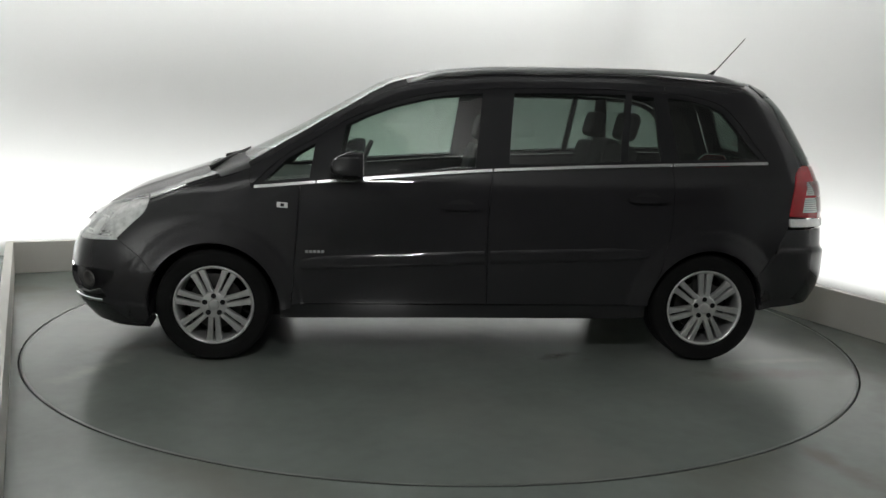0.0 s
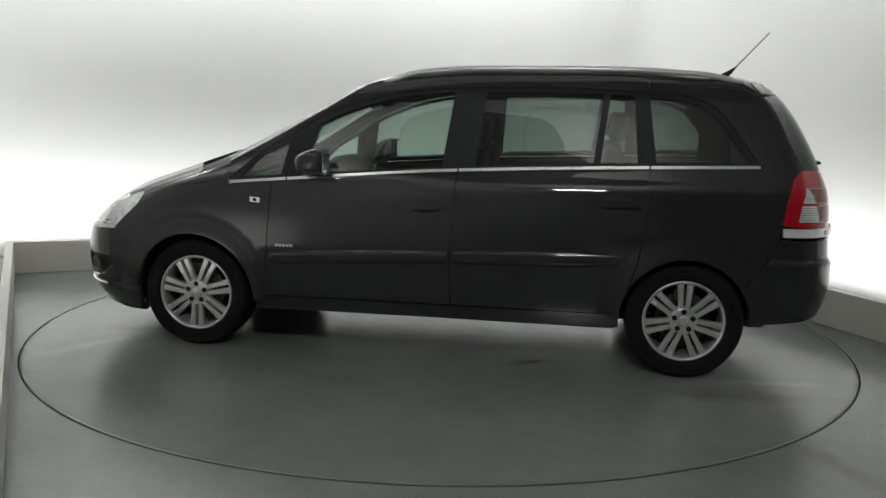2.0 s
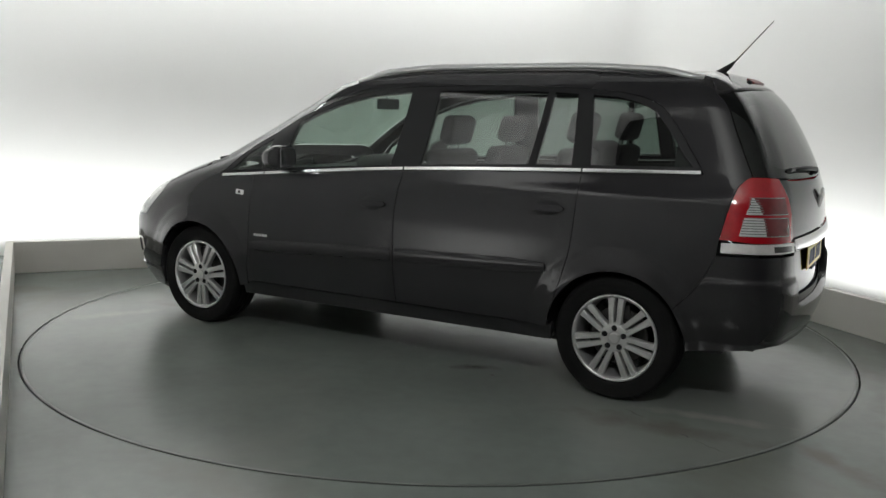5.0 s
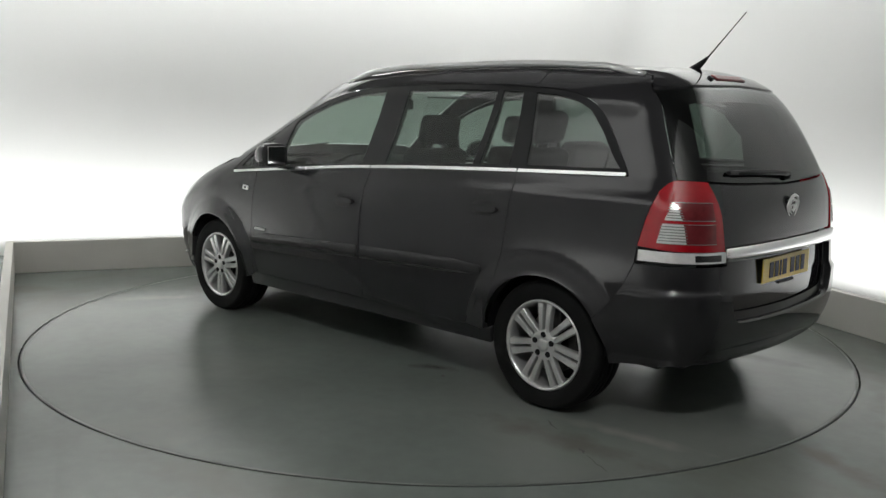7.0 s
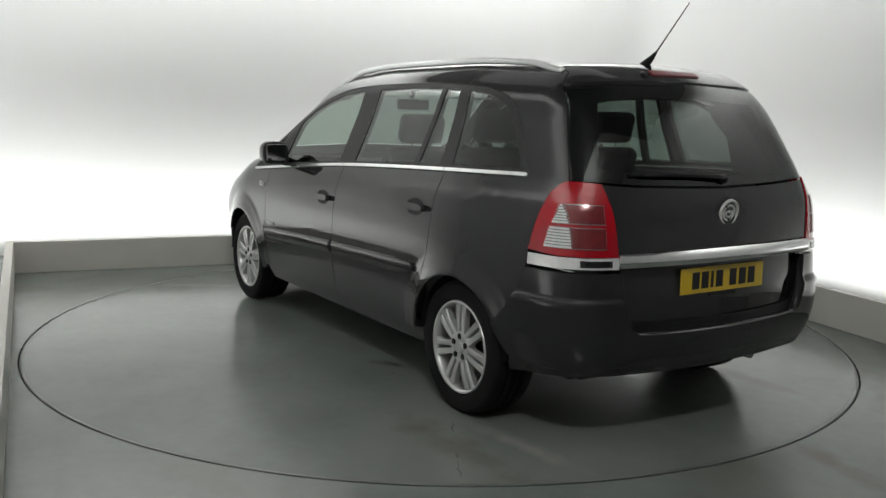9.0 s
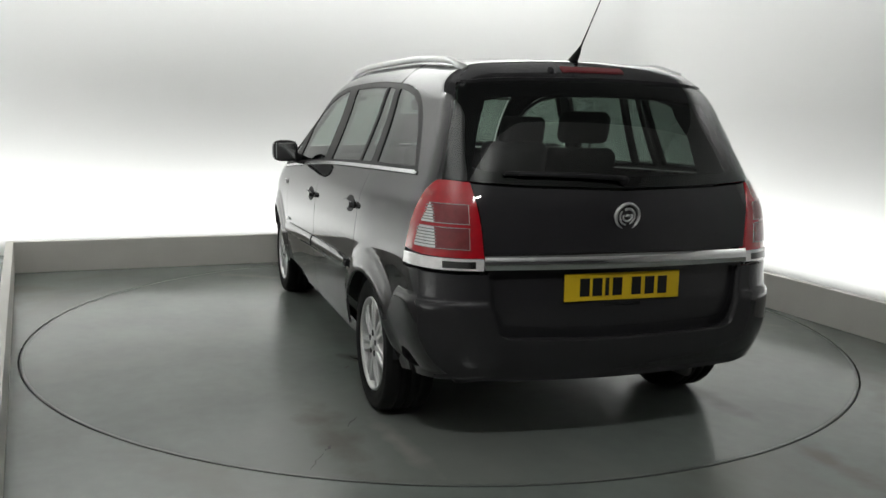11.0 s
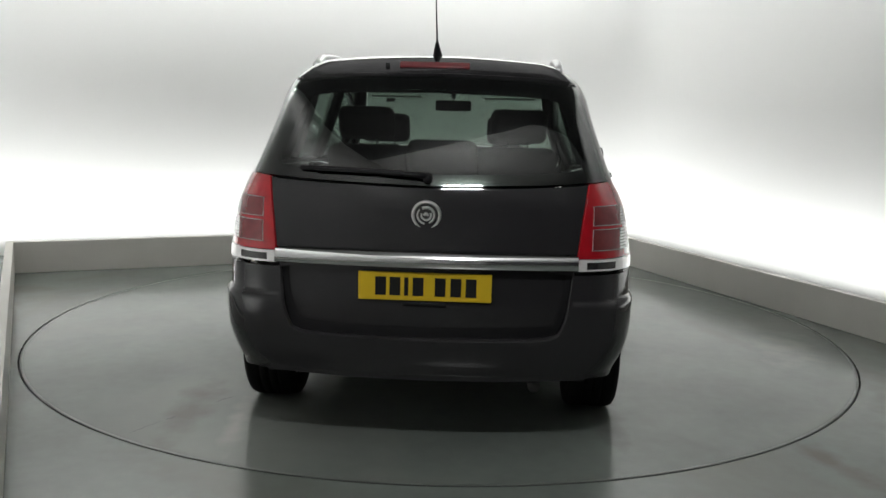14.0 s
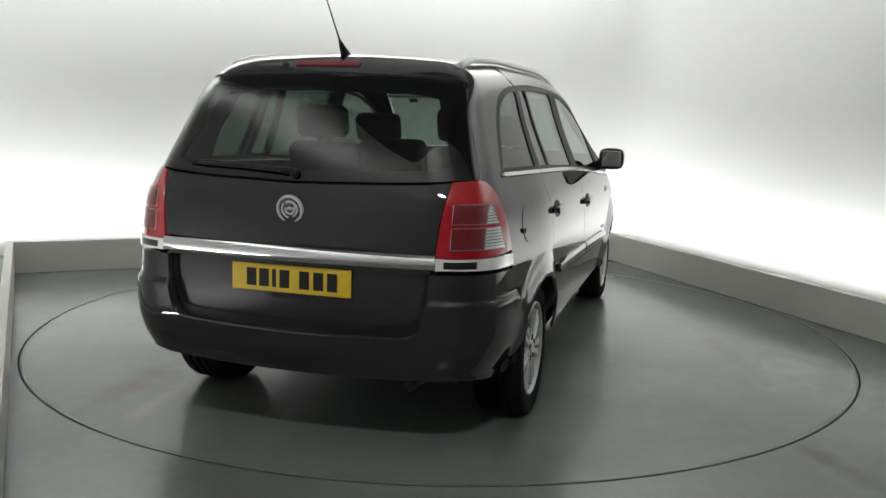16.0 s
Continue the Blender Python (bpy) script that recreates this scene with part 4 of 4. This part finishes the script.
for z0 in (0.672, 0.690, 0.765, 0.785):
    panel("bowl_step", "nose", loop(line("nose", [(0.40, z0), (0.72 - (z0 - 0.66) * 0.8, z0), (0.72 - (z0 - 0.66) * 0.8, z0 + 0.007), (0.40, z0 + 0.007), (0.40, z0)], 0.03)), M_CHROME, headlamps, off=-0.014, depth=0.008, gap=0.0, step=0.03)
for a, z, r in ((0.62, 0.715, 0.055), (0.44, 0.715, 0.048)):
    for s in (0, 1):
        bm = lathe([(0.0, -0.004), (r * 0.7, -0.001), (r * 0.92, 0.004), (r, 0.003)], 28)
        p = put("nose", [(a, z)])
        n = normal(p)[0]
        m = Matrix.Translation(Vector(p[0] - n * 0.014)) @ Vector(n).to_track_quat("Y", "Z").to_matrix().to_4x4()
        bmesh.ops.transform(bm, matrix=m, verts=bm.verts)
        if s:
            bmesh.ops.scale(bm, vec=(1, -1, 1), verts=bm.verts)
        part("lamp_reflector", bm, M_CHROME, headlamps[s], "round bright reflector", smooth=True)
half = np.vstack([put("nose", [(0.29, 0.745), (0.28, 0.70), (0.295, 0.652)]), grille_low])
ghalf = np.vstack([hood_front[::-1][hood_front[::-1][:, 1] < 0.36][:, :], put("nose", [(0.285, 0.70)]), grille_low])
panel("grille", "nose", loop(ghalf, mirror(ghalf)), M_BLACK, car, both=False, off=-0.012, depth=0.0, gap=-0.004, step=0.03, label="black front grille")
bar = line("nose", [(0.27, 0.730), (0.0, 0.735), (-0.27, 0.730), (-0.27, 0.695), (0.0, 0.698), (0.27, 0.695)], 0.03)
panel("grille_bar", "nose", loop(bar), M_CHROME, car, both=False, off=0.012, depth=0.03, gap=0.0, label="wide chrome grille bar")


# ---- wheels ----
def spoke_mesh(d):
    """One rounded spoke along x, beside its twin; d: -1 or 1."""
    bm = bmesh.new()
    rows = []
    for r, w, g, yf, th in ((0.055, 0.0130, 0.0165, 0.004, 0.03), (0.10, 0.0135, 0.0190, 0.007, 0.03), (0.145, 0.0148, 0.0215, 0.007, 0.03), (0.175, 0.0160, 0.0235, 0.005, 0.03), (0.193, 0.0185, 0.0255, 0.0035, 0.03), (0.208, 0.0265, 0.0300, 0.003, 0.035)):
        rows.append([bm.verts.new((r, yy, d * g + q)) for q, yy in ((-w, yf - th), (-w, yf - 0.005), (-w * 0.72, yf), (w * 0.72, yf), (w, yf - 0.005), (w, yf - th))])
    for a, b in zip(rows[:-1], rows[1:]):
        for j in range(5):
            bm.faces.new((a[j], a[j + 1], b[j + 1], b[j]))
    bmesh.ops.recalc_face_normals(bm, faces=bm.faces)
    me = bpy.data.meshes.new("spoke")
    bm.to_mesh(me)
    bm.free()
    me.materials.append(M_ALLOY)
    return me


SPOKES = [spoke_mesh(-1), spoke_mesh(1)]


def wheel(x, y, out):
    """Alloy wheel with seven pairs of spokes, tyre, cap, bolts and brake disc; out: +1 or -1."""
    turn = pose(x, y, 0.307, 0, 0, 0 if out > 0 else 180)
    rim = part("wheel", lathe([(0.213, -0.170), (0.211, -0.010), (0.216, 0.006), (0.213, 0.015), (0.205, 0.013), (0.197, 0.0), (0.193, -0.030), (0.190, -0.16)], 72), M_ALLOY, car, "silver alloy wheel with seven double spokes", smooth=True)
    rim.matrix_basis = turn
    part("hub", lathe([(0.0, 0.004), (0.030, 0.004), (0.060, 0.007), (0.073, 0.003), (0.079, -0.03)], 40), M_ALLOY, rim, smooth=True)
    for k in range(7):
        for d in (0, 1):
            sp = new("spoke", SPOKES[d])
            sp.parent = rim
            sp.matrix_basis = pose(0, 0, 0, 0, -360 / 7 * k - (90 if x < 0 else 270), 0)
    prof = [(0.212, -0.19), (0.255, -0.205), (0.286, -0.205), (0.298, -0.196), (0.306, -0.175), (0.307, -0.15), (0.307, -0.137), (0.2995, -0.136), (0.2995, -0.128), (0.307, -0.127), (0.307, -0.098), (0.2995, -0.097), (0.2995, -0.088), (0.307, -0.087),
            (0.307, -0.055), (0.2995, -0.054), (0.2995, -0.046), (0.307, -0.045), (0.307, -0.03), (0.306, -0.008), (0.298, 0.010), (0.286, 0.018), (0.280, 0.0165), (0.262, 0.020), (0.235, 0.018), (0.217, 0.010), (0.212, 0.0)]
    part("tyre", lathe(prof, 96), M_RUBBER, rim, "black tyre", smooth=True)
    part("centre_cap", lathe([(0.0, 0.013), (0.022, 0.0125), (0.029, 0.010), (0.031, 0.004)], 32), M_ALLOY, rim, "plain round cap", smooth=True)
    for k in range(5):
        a = radians(90 + 72 * k)
        b = lathe([(0.0, 0.0092), (0.0115, 0.0092), (0.0140, 0.0085), (0.0145, 0.004)], 14)
        bmesh.ops.translate(b, vec=(0.050 * math.cos(a), 0, 0.050 * math.sin(a)), verts=b.verts)
        part("wheel_bolt", b, M_BLACK, rim)
    part("brake_disc", lathe([(0.0, -0.055), (0.085, -0.055), (0.09, -0.068), (0.142, -0.068), (0.142, -0.092), (0.0, -0.092)], 48), M_STEEL, rim, "grey brake disc")
    bm = bmesh.new()
    box(bm, -0.055, 0.055, -0.11, -0.05, 0.085, 0.165, 0.01)
    part("brake_caliper", bm, M_STEEL, rim)
    # black disc added across the open rim for the shade behind the spokes
    part("rim_shade_disc", lathe([(0.0, -0.160), (0.195, -0.160)], 40), M_GLOSSBLACK, rim)
    return rim


for x in (1.36, -1.355):
    for s in (1, -1):
        wheel(x, s * 0.832, s)

# wheel housings
for i, (cx, cz, r) in enumerate(ARCHES):
    for s in (1, -1):
        bm = bmesh.new()
        n = 20
        rows = []
        for y in (0.60, 0.72, 0.835):
            rows.append([bm.verts.new((cx + (r + 0.006) * math.cos(radians(3 + 174 * k / n)), s * y, cz + (r + 0.006) * math.sin(radians(3 + 174 * k / n)))) for k in range(n + 1)])
        for a, b in zip(rows[:-1], rows[1:]):
            for k in range(n):
                bm.faces.new((a[k], a[k + 1], b[k + 1], b[k]))
        bm.faces.new(rows[0])
        part("wheel_housing", bm, M_BLACK, car, "black wheel housing", smooth=True)

# floor pan, engine bay, exhaust
# the low slab under the floor pan is added unseen to block light there
for name, b in (("floor_pan", (-1.00, 1.0, -0.80, 0.80, 0.235, 0.30)), ("underfloor_blocker", (-1.02, 0.98, -0.56, 0.56, 0.172, 0.24)), ("spare_wheel_well", (-1.82, -1.0, -0.58, 0.58, 0.235, 0.46)), ("engine_tray", (1.0, 2.05, -0.58, 0.58, 0.19, 0.62)),
                ("bulkhead", (1.0, 1.25, -0.58, 0.58, 0.60, 0.95)), ("bumper_beam", (-1.98, -1.72, -0.66, 0.66, 0.29, 0.50)), ("crash_beam", (1.72, 2.0, -0.66, 0.66, 0.2, 0.55))):
    bm = bmesh.new()
    box(bm, *b, 0.02)
    part(name, bm, M_BLACK, car)
part("exhaust_pipe", tube([(-1.5, -0.45, 0.245), (-1.80, -0.45, 0.25), (-1.95, -0.45, 0.26)], 0.027, 12), M_STEEL, car, "steel exhaust pipe", smooth=True)
bm = bmesh.new()
box(bm, -1.95, -1.70, 0.05, 0.42, 0.26, 0.33, 0.03)
part("silencer", bm, M_STEEL, car)

# ---- roof rails and aerial ----
rails = []
for s in (1, -1):
    xs = np.linspace(0.33, -1.62, 30)
    ys = table(xs, [0.4, -0.4, -1.7], [0.585, 0.560, 0.520])
    p = put("top", np.stack([xs, ys], -1))
    k = np.clip(np.minimum(np.arange(30), 29 - np.arange(30)) / 3.0, 0, 1)
    lift = -0.004 + 0.027 * k * k * (3 - 2 * k)
    pts = [(a[0], a[1] * s, a[2] + l) for a, l in zip(p, lift)]
    rail = part("roof_rail", tube(pts, 0.016, 10, squash=1.0), M_RAIL, car, "silver roof rail", smooth=True)
aerial = part("aerial", tube([(-1.625, 0, 1.632), (-1.70, 0, 1.717), (-1.83, 0, 1.866)], 0.0042, 8, 0.0022), M_BLACK, car, "thin black roof aerial", smooth=True)
part("aerial_foot", tube([(-1.575, 0, 1.598), (-1.600, 0, 1.618), (-1.628, 0, 1.640), (-1.650, 0, 1.662)], 0.024, 12, 0.006), M_BLACK, aerial, smooth=True)


# ---- door mirrors ----
for s in (0, 1):
    g = -1 if s else 1
    bm = bmesh.new()
    bmesh.ops.create_uvsphere(bm, u_segments=28, v_segments=18, radius=1.0)
    for v in bm.verts:                     # a rounded shell, blunt to the back
        u = [math.copysign(abs(k) ** 0.62, k) for k in v.co]
        x = max(u[0] * 0.105, -0.062)
        w = 1.0 - 0.30 * max(0.0, u[0])
        v.co = Vector((0.630 + x, 0.945 + u[1] * 0.082 * w, 1.084 + u[2] * 0.070 * w - 0.012 * max(0.0, u[0])))
    bmesh.ops.scale(bm, vec=(1, g, 1), verts=bm.verts)
    mirror_ob = part("door_mirror", bm, M_PAINT, car, "body-coloured door mirror", smooth=True)
    bm = bmesh.new()
    box(bm, 0.5625, 0.570, 0.885, 1.008, 1.034, 1.136, 0.003)
    bmesh.ops.scale(bm, vec=(1, g, 1), verts=bm.verts)
    part("mirror_glass", bm, M_CHROME, mirror_ob, "mirror glass")
    bm = bmesh.new()
    box(bm, 0.564, 0.60, 0.877, 1.016, 1.024, 1.146, 0.012)
    bmesh.ops.scale(bm, vec=(1, g, 1), verts=bm.verts)
    part("mirror_surround", bm, M_BLACK, mirror_ob)
    part("mirror_foot", tube([(0.70, 0.83 * g, 1.025), (0.69, 0.87 * g, 1.04), (0.68, 0.90 * g, 1.06)], 0.034, 12, 0.03), M_BLACK, mirror_ob, smooth=True)


# ---- inside ----
def seat(x, y, w, z, tall, name="seat", head=True):
    bm = bmesh.new()
    box(bm, x - 0.25, x + 0.27, y - w, y + w, z - 0.14, z, 0.05)
    cushion = part(name, bm, M_CLOTH, car, "dark cloth seat", smooth=True)
    bm = bmesh.new()
    box(bm, -0.055, 0.055, -w, w, 0.0, tall, 0.045, pose(x - 0.24, y, z - 0.05, 0, -14, 0))
    part("backrest", bm, M_CLOTH, cushion, smooth=True)
    if head:
        bm = bmesh.new()
        box(bm, -0.045, 0.045, -0.142, 0.142, 0.0, 0.17, 0.04, pose(x - 0.24, y, z - 0.05, 0, -14, 0) @ pose(0.012, 0, tall + 0.025))
        part("headrest", bm, M_CLOTH, cushion, smooth=True)
        for d in (-0.05, 0.05):
            m = pose(x - 0.24, y, z - 0.05, 0, -14, 0)
            part("headrest_post", tube([m @ Vector((0.01, d, tall - 0.03)), m @ Vector((0.01, d, tall + 0.05))], 0.006, 6), M_STEEL, cushion)


seat(0.19, 0.37, 0.235, 0.62, 0.60)
seat(0.19, -0.37, 0.235, 0.62, 0.60)
seat(-0.58, 0.385, 0.20, 0.66, 0.60)
seat(-0.58, 0.0, 0.18, 0.66, 0.63, head=False)
seat(-0.58, -0.385, 0.20, 0.66, 0.60)
bm = bmesh.new()
box(bm, 0.80, 1.22, -0.70, 0.70, 0.55, 0.97, 0.06)
box(bm, 0.62, 0.86, 0.16, 0.60, 0.70, 1.00, 0.08)
box(bm, 0.66, 0.90, -0.60, -0.14, 0.74, 1.05, 0.08)
part("dashboard", bm, M_TRIM, car, "dark plastic dashboard", smooth=True)
bm = bmesh.new()
mj = pose(0.60, -0.37, 0.98, 0, 66, 0)
n, k = 40, 8
vs = [[bm.verts.new(mj @ Vector(((0.185 + 0.015 * math.cos(2 * math.pi * b / k)) * math.cos(2 * math.pi * a / n), (0.185 + 0.015 * math.cos(2 * math.pi * b / k)) * math.sin(2 * math.pi * a / n), 0.015 * math.sin(2 * math.pi * b / k)))) for b in range(k)] for a in range(n)]
for a in range(n):
    for b in range(k):
        bm.faces.new((vs[a][b], vs[(a + 1) % n][b], vs[(a + 1) % n][(b + 1) % k], vs[a][(b + 1) % k]))
steer = part("steering_wheel", bm, M_TRIM, car, "dark steering wheel", smooth=True)
bm = bmesh.new()
box(bm, -0.06, 0.06, -0.17, 0.17, -0.035, 0.0, 0.02, mj)
part("steering_hub", bm, M_TRIM, steer)
bm = bmesh.new()
box(bm, 0.50, 0.525, -0.12, 0.12, 1.365, 1.435, 0.012)
inner_mirror = part("interior_mirror", bm, M_BLACK, car, "dark interior mirror")
part("mirror_stem", tube([(0.52, 0, 1.425), (0.535, 0, 1.455), (0.52, 0, 1.485)], 0.018, 10), M_BLACK, inner_mirror, smooth=True)
st = loop(line("top", [(0.60, 0.40), (0.60, 0.46), (0.64, 0.465), (0.64, 0.405), (0.60, 0.40)]))
panel("screen_sticker", "top", st, M_BLACK, car, both=False, off=-0.006, depth=0.0, gap=0.0, label="small dark sticker on the windscreen")
for s in (1, -1):
    bm = bmesh.new()
    box(bm, 0.36, 0.47, s * 0.37 - 0.16, s * 0.37 + 0.16, 1.446, 1.458, 0.005)
    part("sun_visor", bm, M_LINER, car)
# door and side trims, boot trim
trim = loop(line("side", [(1.0, 0.34), (1.0, 0.955), (0.814, 0.992), (-0.132, 1.068), (-1.136, 1.113), (-1.72, 1.13), (-1.74, 0.64), (-1.0, 0.64), (-0.98, 0.34), (1.0, 0.34)]))
panel("side_trim", "side", trim, M_TRIM, car, off=-0.085, depth=0.0, step=0.08, label="dark plastic door trim")
bm = bmesh.new()
box(bm, -2.06, -1.94, -0.56, 0.56, 0.46, 1.02, 0.03)
part("tailgate_trim", bm, M_TRIM, tailgate)
bm = bmesh.new()
box(bm, -1.98, -1.40, -0.55, 0.55, 0.46, 0.62, 0.02)
part("boot_floor", bm, M_TRIM, car, "dark boot floor")
pillar = loop(line("side", [(-1.555, 1.12), (-1.555, 1.29), (-1.47, 1.385), (-1.45, 1.46), (-1.64, 1.45), (-1.78, 1.25), (-1.83, 1.12), (-1.555, 1.12)]))
panel("pillar_trim", "side", pillar, M_TRIM, car, off=-0.06, depth=0.0, step=0.05, label="dark rear pillar trim")
lid = panel("fuel_flap", "side", loop(put("side", flap)), M_PAINT, car, off=0.0022, depth=0.004, gap=0.0, style="side", label="round body-coloured fuel flap")
bpy.data.objects.remove(lid[0])
bm = bmesh.new()
bmesh.ops.create_uvsphere(bm, u_segments=12, v_segments=6, radius=0.012)
bmesh.ops.transform(bm, matrix=Matrix.Translation((-1.634, -0.842, 0.886)) @ Matrix.Diagonal((1, 0.4, 1, 1)), verts=bm.verts)
part("flap_catch", bm, M_BLACK, lid[1])


def motions():
    """The turntable turns slowly and carries the car with it."""
    for ob, off in ((car, (-0.0656, -0.0308)), (disc, (0.0, 0.0))):
        rows = []
        for i in range(17):
            a = 184.81 - 6.8007 * i - 0.0107 * i * i
            rows.append((float(i), pose(0, 0, 0, 0, 0, a) @ pose(off[0], off[1], 0.0005 if ob is car else 0)))
        walk(ob, rows)


motions()
